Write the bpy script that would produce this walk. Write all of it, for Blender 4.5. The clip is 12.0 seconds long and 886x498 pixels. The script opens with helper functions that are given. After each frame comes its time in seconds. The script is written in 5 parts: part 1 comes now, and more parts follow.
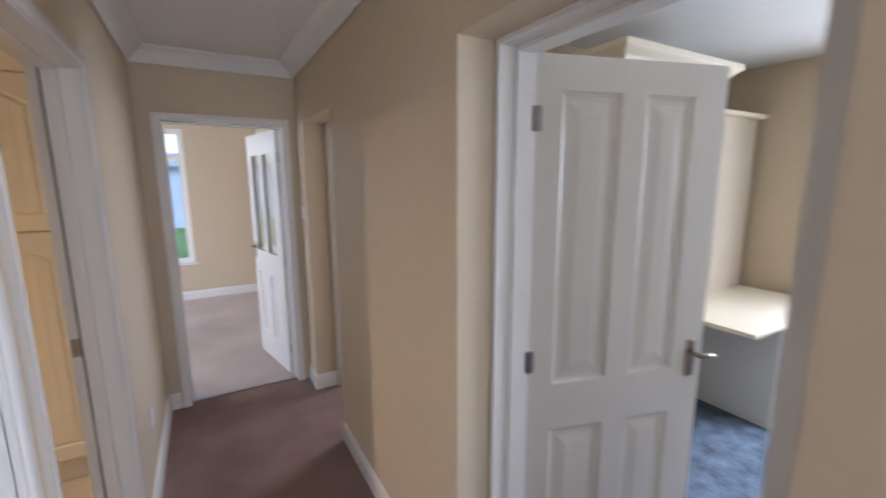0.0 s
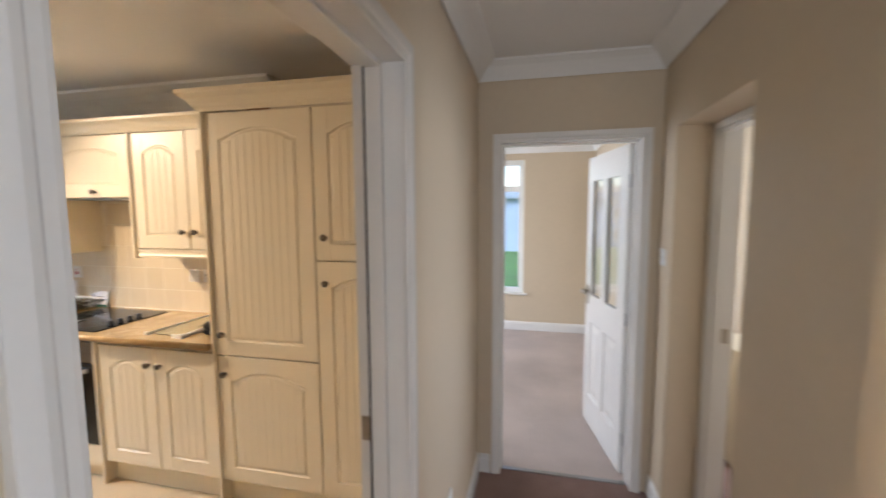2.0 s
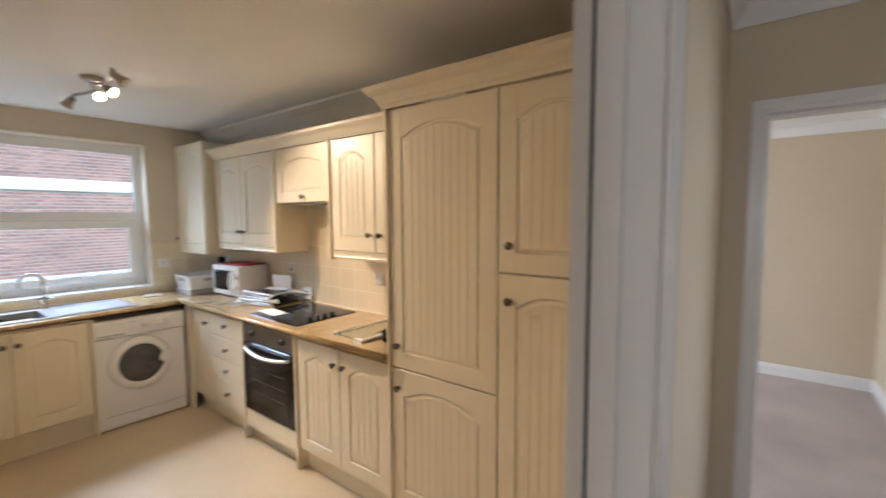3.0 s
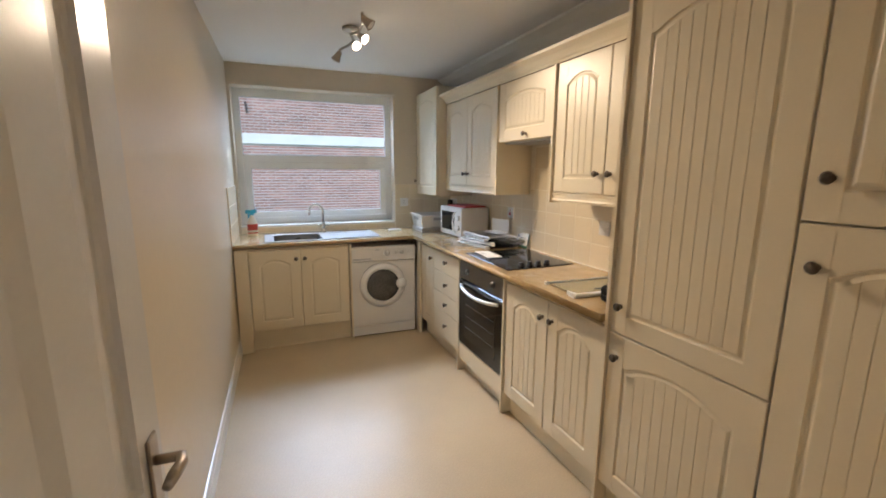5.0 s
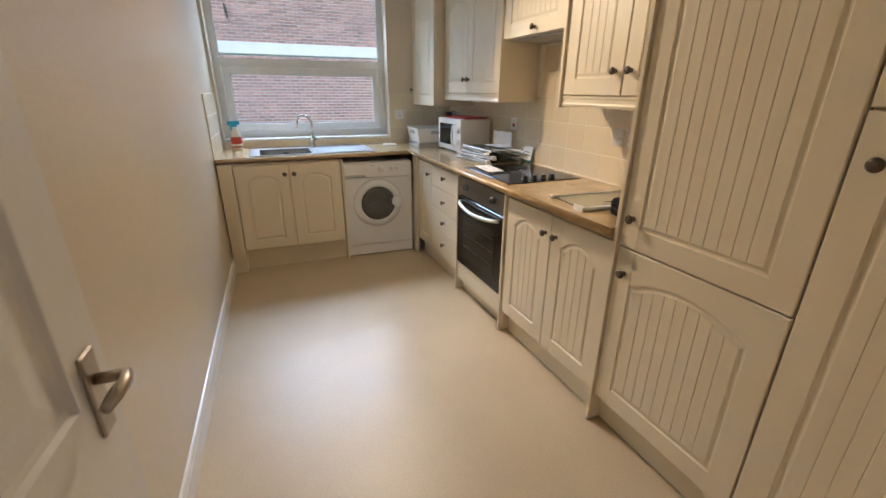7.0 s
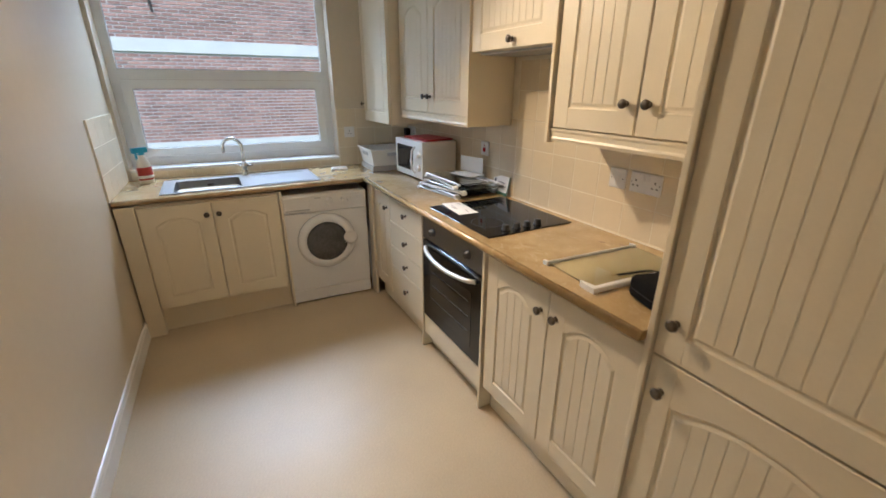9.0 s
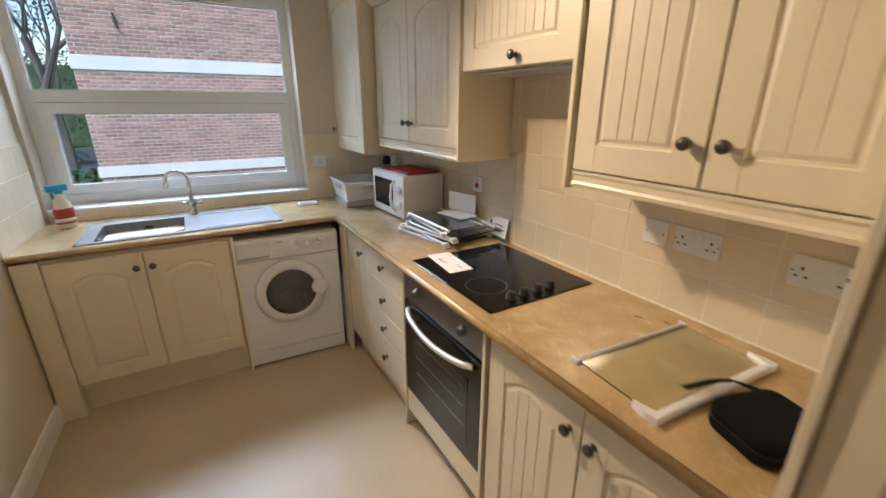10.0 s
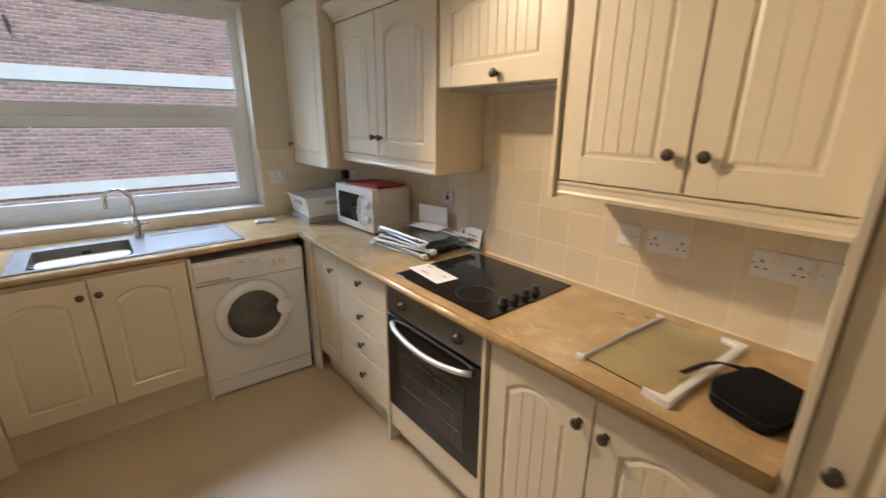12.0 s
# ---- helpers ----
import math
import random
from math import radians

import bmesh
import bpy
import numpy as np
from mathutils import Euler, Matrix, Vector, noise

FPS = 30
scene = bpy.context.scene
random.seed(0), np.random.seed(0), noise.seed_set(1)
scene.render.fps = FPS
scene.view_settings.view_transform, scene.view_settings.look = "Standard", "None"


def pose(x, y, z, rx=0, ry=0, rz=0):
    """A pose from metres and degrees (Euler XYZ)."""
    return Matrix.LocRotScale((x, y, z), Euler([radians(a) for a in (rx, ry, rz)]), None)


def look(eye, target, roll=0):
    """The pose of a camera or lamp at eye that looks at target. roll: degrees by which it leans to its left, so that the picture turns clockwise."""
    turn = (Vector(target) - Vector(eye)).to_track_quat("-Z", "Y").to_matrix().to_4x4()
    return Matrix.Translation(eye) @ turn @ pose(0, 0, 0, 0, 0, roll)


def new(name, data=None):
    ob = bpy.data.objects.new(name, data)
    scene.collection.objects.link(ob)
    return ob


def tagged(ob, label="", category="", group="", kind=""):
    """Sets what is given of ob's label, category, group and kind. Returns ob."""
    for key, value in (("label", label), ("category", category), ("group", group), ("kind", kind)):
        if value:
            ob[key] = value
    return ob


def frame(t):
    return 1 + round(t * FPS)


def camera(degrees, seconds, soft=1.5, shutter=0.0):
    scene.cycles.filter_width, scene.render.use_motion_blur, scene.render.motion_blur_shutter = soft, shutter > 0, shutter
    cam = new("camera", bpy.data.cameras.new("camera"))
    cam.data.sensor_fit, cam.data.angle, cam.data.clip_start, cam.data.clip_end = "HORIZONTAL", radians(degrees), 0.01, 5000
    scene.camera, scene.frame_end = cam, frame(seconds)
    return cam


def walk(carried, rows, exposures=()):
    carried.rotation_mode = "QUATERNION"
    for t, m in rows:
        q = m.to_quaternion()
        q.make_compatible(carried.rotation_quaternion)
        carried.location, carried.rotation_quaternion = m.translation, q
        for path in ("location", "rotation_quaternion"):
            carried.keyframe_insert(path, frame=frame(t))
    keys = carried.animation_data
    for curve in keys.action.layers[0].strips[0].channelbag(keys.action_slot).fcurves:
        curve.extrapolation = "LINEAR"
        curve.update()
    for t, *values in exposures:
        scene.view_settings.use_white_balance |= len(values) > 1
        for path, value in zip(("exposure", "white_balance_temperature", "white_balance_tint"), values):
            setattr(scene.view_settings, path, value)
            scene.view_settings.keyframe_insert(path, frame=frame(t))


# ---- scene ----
cam = camera(93.6, 12.0, shutter=0.6)
PATH = [
    (0, (-0.128, 0.332, 1.611), (0.85, 2.044, 1.274), -0.3),
    (0.5, (-0.096, 0.545, 1.625), (0.552, 2.413, 1.32), -0.4),
    (1, (-0.061, 0.796, 1.631), (0.214, 2.761, 1.376), -0.4),
    (1.5, (-0.057, 1.028, 1.631), (-0.131, 3.014, 1.413), -0.4),
    (2, (-0.122, 1.22, 1.61), (-0.565, 3.161, 1.422), -0.3),
    (2.5, (-0.248, 1.442, 1.614), (-1.078, 3.254, 1.445), -0.3),
    (3, (-0.355, 1.575, 1.595), (-1.547, 3.173, 1.438), -0.3),
    (3.5, (-0.42, 1.674, 1.579), (-1.907, 3.004, 1.436), -0.1),
    (5.5, (-0.568, 1.776, 1.449), (-2.396, 2.452, 0.999), 0.1),
    (6, (-0.586, 1.775, 1.413), (-2.381, 2.444, 0.838), 0.1),
    (6.5, (-0.612, 1.798, 1.386), (-2.365, 2.488, 0.714), 0.1),
    (8.5, (-1.025, 2.013, 1.495), (-2.673, 2.858, 0.74), 0.0),
    (9, (-1.204, 2.069, 1.535), (-2.838, 2.963, 0.807), 0.2),
    (9.5, (-1.381, 2.169, 1.551), (-3.007, 3.102, 0.856), 0.2),
    (10, (-1.638, 2.302, 1.568), (-3.261, 3.271, 0.913), 0.2),
    (10.5, (-1.795, 2.335, 1.562), (-3.414, 3.329, 0.935), 0.2),
    (11, (-1.855, 2.302, 1.549), (-3.463, 3.323, 0.939), 0.3),
    (11.5, (-1.82, 2.196, 1.558), (-3.387, 3.287, 0.962), 0.4),
    (12, (-1.73, 2.118, 1.567), (-3.193, 3.347, 0.975), 0.5),
]
walk(cam, [(t, look(eye, target, roll)) for t, eye, target, roll in PATH],
     exposures=[(0.0, 2.0, 5780, 22), (0.5, 2.06, 5950, 22), (1.0, 2.15, 6150, 21), (1.5, 2.22, 6150, 20), (2.0, 2.14, 6050, 18), (2.5, 2.05, 5900, 17), (3.0, 1.9, 5980, 17), (3.5, 1.79, 6000, 16), (5.5, 1.6, 5900, 15), (6.5, 1.61, 5880, 15), (8.5, 1.52, 5850, 14), (10.0, 1.46, 6050, 16), (12.0, 1.41, 6080, 17)])

# ---- world, sun and large lights ----
world = bpy.data.worlds.new("sky")
scene.world = world
world.use_nodes = True
wn = world.node_tree
sky = wn.nodes.new("ShaderNodeTexSky")
sky.sky_type = "NISHITA"
sky.sun_disc = False
sky.sun_elevation = radians(45)
sky.sun_rotation = radians(120)
sky.air_density = 1.2
sky.dust_density = 0.4
sky.ozone_density = 3.0
wn.links.new(sky.outputs[0], wn.nodes["Background"].inputs[0])
wn.nodes["Background"].inputs[1].default_value = 0.075

sun_data = bpy.data.lights.new("sun", "SUN")
sun_data.energy, sun_data.angle, sun_data.color = 1.8, radians(30), (0.80, 0.91, 1.0)
sun = new("sun", sun_data)
sun.matrix_world = look((0, 0, 20), (-6, 3.5, 13))


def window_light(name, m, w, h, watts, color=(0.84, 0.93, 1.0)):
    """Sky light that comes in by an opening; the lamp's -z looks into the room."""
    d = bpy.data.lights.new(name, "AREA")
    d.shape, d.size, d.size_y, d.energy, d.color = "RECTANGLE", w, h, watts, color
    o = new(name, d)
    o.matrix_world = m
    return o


# Living room fill stands in a made-up side opening that is never seen.
window_light("living_fill_light", look((-3.50, 5.4, 1.35), (0.0, 5.3, 0.9)), 2.0, 1.7, 21)
window_light("bedroom_window_light", look((3.72, 0.3, 1.5), (1.5, 0.5, 1.1)), 1.5, 1.2, 16)
# Added light for the small room, set in an assumed window out of view.
window_light("guest_fill_light", look((2.95, 3.8, 1.5), (1.0, 3.8, 1.2)), 1.2, 1.1, 12)

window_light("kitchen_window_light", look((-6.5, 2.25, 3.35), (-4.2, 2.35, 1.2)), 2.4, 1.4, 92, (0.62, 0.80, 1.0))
# Added fill for the hall, shining from a made-up opening behind the start.
window_light("hall_fill_light", look((0.07, -1.66, 1.5), (0.07, 2.0, 1.2)), 0.7, 1.0, 6.3)


def spot_light(name, at, target, watts, degrees, color=(1.0, 0.775, 0.50)):
    d = bpy.data.lights.new(name, "SPOT")
    d.energy, d.color, d.shadow_soft_size, d.spot_size, d.spot_blend = watts, color, 0.045, radians(degrees), 0.8
    o = new(name, d)
    o.matrix_world = look(at, target)
    return o


# ---- materials ----


def material(name, color, rough=0.5, metal=0.0, vary=0.06, scale=3.0, grain=60.0, bump=0.05, bump_scale=200.0, coat=0.0, spec=0.5, tint=None, random_tone=0.0, rough_vary=0.1):
    """A painted, moulded or woven surface: broad patches, fine grain, uneven gloss and relief."""
    mat = bpy.data.materials.new(name)
    mat.use_nodes = True
    t = mat.node_tree
    b = t.nodes["Principled BSDF"]
    tc = t.nodes.new("ShaderNodeTexCoord")
    n1 = t.nodes.new("ShaderNodeTexNoise")
    n1.inputs["Scale"].default_value, n1.inputs["Detail"].default_value = scale, 4
    n2 = t.nodes.new("ShaderNodeTexNoise")
    n2.inputs["Scale"].default_value, n2.inputs["Detail"].default_value = grain, 3
    for n in (n1, n2):
        t.links.new(tc.outputs["Object"], n.inputs["Vector"])
    mix = t.nodes.new("ShaderNodeMath")
    mix.operation = "MULTIPLY_ADD"
    mix.inputs[1].default_value = 0.6
    t.links.new(n1.outputs[0], mix.inputs[0])
    half = t.nodes.new("ShaderNodeMath")
    half.operation = "MULTIPLY"
    half.inputs[1].default_value = 0.4
    t.links.new(n2.outputs[0], half.inputs[0])
    t.links.new(half.outputs[0], mix.inputs[2])
    ramp = t.nodes.new("ShaderNodeValToRGB")
    lo = [c * max(0.0, 1 - vary * 2.2) for c in color]
    hi = [min(0.92, c * (1 + vary * 1.3)) for c in (tint or color)]
    ramp.color_ramp.elements[0].position, ramp.color_ramp.elements[1].position = 0.22, 0.78
    ramp.color_ramp.elements[0].color, ramp.color_ramp.elements[1].color = (*lo, 1), (*hi, 1)
    t.links.new(mix.outputs[0], ramp.inputs[0])
    out = ramp.outputs[0]
    if random_tone:
        info = t.nodes.new("ShaderNodeObjectInfo")
        hsv = t.nodes.new("ShaderNodeHueSaturation")
        mr = t.nodes.new("ShaderNodeMapRange")
        mr.inputs[3].default_value, mr.inputs[4].default_value = 1 - random_tone, 1 + random_tone
        t.links.new(info.outputs["Random"], mr.inputs[0])
        t.links.new(mr.outputs[0], hsv.inputs["Value"])
        t.links.new(out, hsv.inputs["Color"])
        out = hsv.outputs[0]
    t.links.new(out, b.inputs["Base Color"])
    rr = t.nodes.new("ShaderNodeMapRange")
    rr.inputs[3].default_value, rr.inputs[4].default_value = max(0.02, rough - rough_vary), min(1, rough + rough_vary)
    t.links.new(n1.outputs[0], rr.inputs[0])
    t.links.new(rr.outputs[0], b.inputs["Roughness"])
    b.inputs["Metallic"].default_value = metal
    b.inputs["Specular IOR Level"].default_value = spec
    b.inputs["Coat Weight"].default_value = coat
    b.inputs["Coat Roughness"].default_value = 0.12
    if bump:
        n3 = t.nodes.new("ShaderNodeTexNoise")
        n3.inputs["Scale"].default_value, n3.inputs["Detail"].default_value = bump_scale, 2
        t.links.new(tc.outputs["Object"], n3.inputs["Vector"])
        bp = t.nodes.new("ShaderNodeBump")
        bp.inputs["Strength"].default_value, bp.inputs["Distance"].default_value = bump, 0.01
        t.links.new(n3.outputs[0], bp.inputs["Height"])
        t.links.new(bp.outputs[0], b.inputs["Normal"])
    return mat


def laminate(name, low, mid, pale):
    """Stone-look laminate: cloudy tan with paler wisps and a fine grain."""
    mat = bpy.data.materials.new(name)
    mat.use_nodes = True
    t = mat.node_tree
    b = t.nodes["Principled BSDF"]
    tc = t.nodes.new("ShaderNodeTexCoord")
    outs = []
    for scale, detail, distort, rough in ((7.0, 5, 0.6, 0.55), (13.0, 6, 1.8, 0.62), (140.0, 2, 0.0, 0.5)):
        n = t.nodes.new("ShaderNodeTexNoise")
        n.inputs["Scale"].default_value, n.inputs["Detail"].default_value = scale, detail
        n.inputs["Distortion"].default_value, n.inputs["Roughness"].default_value = distort, rough
        t.links.new(tc.outputs["Object"], n.inputs["Vector"])
        outs.append(n.outputs[0])
    add = t.nodes.new("ShaderNodeMath")
    add.operation = "MULTIPLY_ADD"
    add.inputs[1].default_value = 0.22
    t.links.new(outs[2], add.inputs[0])
    t.links.new(outs[0], add.inputs[2])
    base = t.nodes.new("ShaderNodeValToRGB")
    base.color_ramp.elements[0].position, base.color_ramp.elements[1].position = 0.40, 0.80
    base.color_ramp.elements[0].color, base.color_ramp.elements[1].color = (*low, 1), (*mid, 1)
    t.links.new(add.outputs[0], base.inputs[0])
    wisp = t.nodes.new("ShaderNodeValToRGB")
    wisp.color_ramp.elements[0].position, wisp.color_ramp.elements[1].position = 0.56, 0.72
    wisp.color_ramp.elements[0].color, wisp.color_ramp.elements[1].color = (0, 0, 0, 1), (0.5, 0.5, 0.5, 1)
    t.links.new(outs[1], wisp.inputs[0])
    mix = t.nodes.new("ShaderNodeMix")
    mix.data_type = "RGBA"
    t.links.new(wisp.outputs[0], mix.inputs[0])
    t.links.new(base.outputs[0], mix.inputs[6])
    mix.inputs[7].default_value = (*pale, 1)
    t.links.new(mix.outputs[2], b.inputs["Base Color"])
    b.inputs["Coat Weight"].default_value, b.inputs["Coat Roughness"].default_value = 0.7, 0.16
    rr = t.nodes.new("ShaderNodeMapRange")
    rr.inputs[3].default_value, rr.inputs[4].default_value = 0.15, 0.33
    t.links.new(outs[0], rr.inputs[0])
    t.links.new(rr.outputs[0], b.inputs["Roughness"])
    return mat


def glass_material(name, color=(1, 1, 1), rough=0.0, alpha=None):
    mat = bpy.data.materials.new(name)
    mat.use_nodes = True
    b = mat.node_tree.nodes["Principled BSDF"]
    b.inputs["Base Color"].default_value = (*color, 1)
    b.inputs["Roughness"].default_value = rough
    b.inputs["Transmission Weight"].default_value = 1.0
    b.inputs["IOR"].default_value = 1.45
    return mat


def glow_material(name, color, strength):
    mat = bpy.data.materials.new(name)
    mat.use_nodes = True
    b = mat.node_tree.nodes["Principled BSDF"]
    b.inputs["Base Color"].default_value = (*color, 1)
    b.inputs["Emission Color"].default_value = (*color, 1)
    b.inputs["Emission Strength"].default_value = strength
    return mat


M_WALL = material("beige_wall_paint", (0.62, 0.512, 0.368), 0.5, vary=0.03, scale=1.2, grain=30, bump=0.12, bump_scale=160, spec=0.35)
M_KWALL = material("kitchen_silk_paint", (0.645, 0.56, 0.43), 0.34, rough_vary=0.05, vary=0.03, scale=1.0, grain=25, bump=0.10, bump_scale=90, spec=0.45)
M_CEIL = material("white_ceiling_paint", (0.80, 0.79, 0.76), 0.7, vary=0.02, scale=1.5, grain=40, bump=0.10, bump_scale=120)
M_GLOSS = material("white_gloss_paint", (0.78, 0.76, 0.72), 0.25, rough_vary=0.03, vary=0.02, scale=4, grain=80, bump=0.03, bump_scale=60, spec=0.35)
M_CREAM = material("cream_cabinet_foil", (0.79, 0.70, 0.527), 0.36, rough_vary=0.06, vary=0.025, scale=2.5, grain=120, bump=0.02, bump_scale=220, spec=0.45)
M_CREAM_IN = material("cream_carcass_board", (0.74, 0.65, 0.49), 0.5, vary=0.03, scale=2.5, grain=120, bump=0.02)
M_VINYL = material("vinyl_floor", (0.545, 0.435, 0.282), 0.40, vary=0.095, scale=2.2, grain=110, bump=0.03, bump_scale=350, spec=0.5, rough_vary=0.065)
M_CARPET = material("brown_carpet", (0.36, 0.235, 0.195), 0.95, vary=0.22, scale=3, grain=260, bump=0.8, bump_scale=420, spec=0.1)
M_CARPET_L = material("living_carpet", (0.62, 0.52, 0.465), 0.95, vary=0.16, scale=1.6, grain=240, bump=0.7, bump_scale=420, spec=0.1)
M_CARPET_B = material("blue_grey_carpet", (0.16, 0.20, 0.25), 0.95, vary=0.5, scale=9, grain=60, bump=0.7, bump_scale=420, spec=0.1)
M_WORKTOP = laminate("tan_worktop_laminate", (0.40, 0.262, 0.112), (0.56, 0.40, 0.20), (0.72, 0.58, 0.36))
M_TILE = material("cream_glazed_tile", (0.75, 0.645, 0.465), 0.20, rough_vary=0.05, vary=0.02, scale=9, grain=50, bump=0.06, bump_scale=25, random_tone=0.035)
M_GROUT = material("pale_grout", (0.82, 0.75, 0.60), 0.8, vary=0.06, scale=20, bump=0.2)
M_UPVC = material("white_upvc", (0.84, 0.84, 0.81), 0.35, rough_vary=0.04, vary=0.02, scale=4, bump=0.0)
M_GLASS = glass_material("window_glass")
M_GLASS_SHELF = glass_material("shelf_glass", (0.70, 0.76, 0.73))
M_GLASS_PILE = glass_material("pale_shelf_glass", (0.90, 0.95, 0.92))
M_FROST = glass_material("lightly_obscured_glass", (0.95, 0.97, 0.97), 0.03)
M_WHITE_ENAMEL = material("white_enamel", (0.80, 0.79, 0.76), 0.35, rough_vary=0.04, vary=0.02, scale=3, bump=0.0)
M_WHITE_PLASTIC = material("white_plastic", (0.80, 0.79, 0.76), 0.38, vary=0.02, scale=8, bump=0.02)
M_GREY_PLASTIC = material("grey_plastic", (0.45, 0.45, 0.45), 0.45, bump=0.02)
M_BLACK = material("black_plastic", (0.012, 0.012, 0.013), 0.4, vary=0.2, bump=0.05)
M_BLACK_GLASS = material("black_ceramic_glass", (0.006, 0.006, 0.007), 0.06, vary=0.1, bump=0.0, rough_vary=0.02)
M_FABRIC = material("black_woven_fabric", (0.007, 0.007, 0.008), 0.9, vary=0.3, bump=0.6, bump_scale=900, spec=0.2)
M_STEEL = material("brushed_steel", (0.38, 0.38, 0.38), 0.30, 1.0, rough_vary=0.04, vary=0.06, scale=6, grain=160, bump=0.03, bump_scale=300)
M_OVEN_STEEL = material("grey_oven_steel", (0.28, 0.28, 0.28), 0.35, 1.0, vary=0.06, scale=6, grain=160, bump=0.02)
M_CHROME = material("chrome", (0.75, 0.75, 0.75), 0.08, 1.0, vary=0.02, bump=0.0, rough_vary=0.03)
M_PEWTER = material("aged_pewter", (0.16, 0.135, 0.11), 0.34, 0.9, vary=0.25, scale=60, bump=0.1)
M_NICKEL = material("satin_nickel", (0.42, 0.37, 0.31), 0.32, 1.0, vary=0.08, scale=30, bump=0.02)
M_DARK = material("dark_shadow_board", (0.03, 0.022, 0.016), 0.8, vary=0.2, bump=0.1)
M_STRIP = material("dark_brown_matt", (0.06, 0.05, 0.042), 0.8, vary=0.2, bump=0.2)
M_RED = material("red_plastic_folder", (0.45, 0.01, 0.015), 0.35, vary=0.15, scale=12, bump=0.02)
M_PAPER = material("white_paper", (0.82, 0.81, 0.79), 0.7, vary=0.03, bump=0.02)
M_INK = material("grey_ink", (0.15, 0.15, 0.17), 0.7, bump=0.0)
M_GREEN = material("dark_green_card", (0.03, 0.12, 0.07), 0.6, bump=0.0)
M_BLUE = material("turquoise_plastic", (0.02, 0.36, 0.55), 0.35, bump=0.0)
M_BOTTLE = material("milky_bottle", (0.75, 0.68, 0.56), 0.3, vary=0.05, bump=0.0)
M_LABEL = material("red_bottle_label", (0.42, 0.035, 0.02), 0.4, vary=0.1, scale=30, bump=0.0)
M_LABEL_Y = material("cream_label_band", (0.74, 0.68, 0.58), 0.4, bump=0.0)
# Serves the worktop's scorch marks and the painted shade above the wall units.
M_SCORCH_SHADE = material("scorch_and_shade_brown", (0.28, 0.16, 0.08), 0.85, vary=0.1, bump=0.1)
M_BULB = glow_material("lit_bulb", (1.0, 0.80, 0.52), 10.0)
M_BRICK = material("red_brick", (0.34, 0.165, 0.125), 0.85, vary=0.2, scale=2.2, grain=40, bump=0.3, bump_scale=60, tint=(0.40, 0.225, 0.175), random_tone=0.28)
M_MORTAR = material("pale_mortar", (0.66, 0.62, 0.58), 0.9, vary=0.1, bump=0.2)
M_RENDER = material("white_band_render", (0.66, 0.63, 0.57), 0.7, vary=0.06, scale=2, bump=0.1)
M_PALE_METAL = material("pale_satin_metal", (0.72, 0.71, 0.68), 0.45, 0.6, vary=0.05, bump=0.0)
# Bowl's own darker copy of the sink steel: shade put into the colour.
M_BOWL = material("shaded_sink_steel", (0.22, 0.22, 0.22), 0.42, 1.0, vary=0.08, scale=8, grain=160, bump=0.03, bump_scale=300)
M_RING = material("grey_hob_print", (0.09, 0.09, 0.09), 0.3, bump=0.0)
# Distance haze is put into these two pale blue-grey colours.
M_HAZY_RENDER = material("hazy_pale_render", (0.42, 0.48, 0.56), 0.8, vary=0.06, scale=0.6, bump=0.1)
M_HAZY_SLATE = material("hazy_slate", (0.36, 0.40, 0.45), 0.6, vary=0.15, scale=1.5, bump=0.2)
M_PALE_GLASS = material("frosted_shelf_glass", (0.52, 0.55, 0.53), 0.16, vary=0.05, bump=0.0)
M_GRASS = material("lawn_grass", (0.07, 0.16, 0.035), 0.95, vary=0.4, scale=0.6, grain=20, bump=0.5, bump_scale=60)
M_ASPHALT = material("road_asphalt", (0.055, 0.055, 0.058), 0.9, vary=0.2, scale=0.5, grain=40, bump=0.3)
M_BARK = material("tree_bark", (0.10, 0.088, 0.075), 0.9, vary=0.3, scale=3, grain=30, bump=0.5, bump_scale=30)
M_LEAF = material("green_leaves", (0.05, 0.09, 0.03), 0.6, vary=0.5, scale=1.0, grain=10, bump=0.0)
M_CARPAINT = material("grey_blue_car_paint", (0.10, 0.12, 0.15), 0.25, 0.6, vary=0.05, bump=0.0, coat=0.6)
M_TYRE = material("tyre_rubber", (0.015, 0.015, 0.015), 0.8, bump=0.1)

# ---- building helpers ----


def mesh_of(bm, name):
    me = bpy.data.meshes.new(name)
    bm.normal_update()
    bm.to_mesh(me)
    bm.free()
    return me


def part(name, bm, mat, parent=None, label="", smooth=False):
    me = mesh_of(bm, name)
    for m in (mat if isinstance(mat, (list, tuple)) else [mat]):
        me.materials.append(m)
    if smooth:
        for p in me.polygons:
            p.use_smooth = True
    ob = new(name, me)
    if parent is not None:
        ob.parent = parent
    if label:
        tagged(ob, label)
    return ob


def thing(name, m, label, category, group="", kind=""):
    """An empty at the base of a thing, which parents its parts."""
    ob = new(name)
    ob.empty_display_size = 0.05
    ob.matrix_world = m
    return tagged(ob, label, category, group, kind)


def single(name, bm, mat, label, category, m=None, smooth=False, group="", kind=""):
    ob = part(name, bm, mat, None, "", smooth)
    if m is not None:
        ob.matrix_world = m
    return tagged(ob, label, category, group, kind)


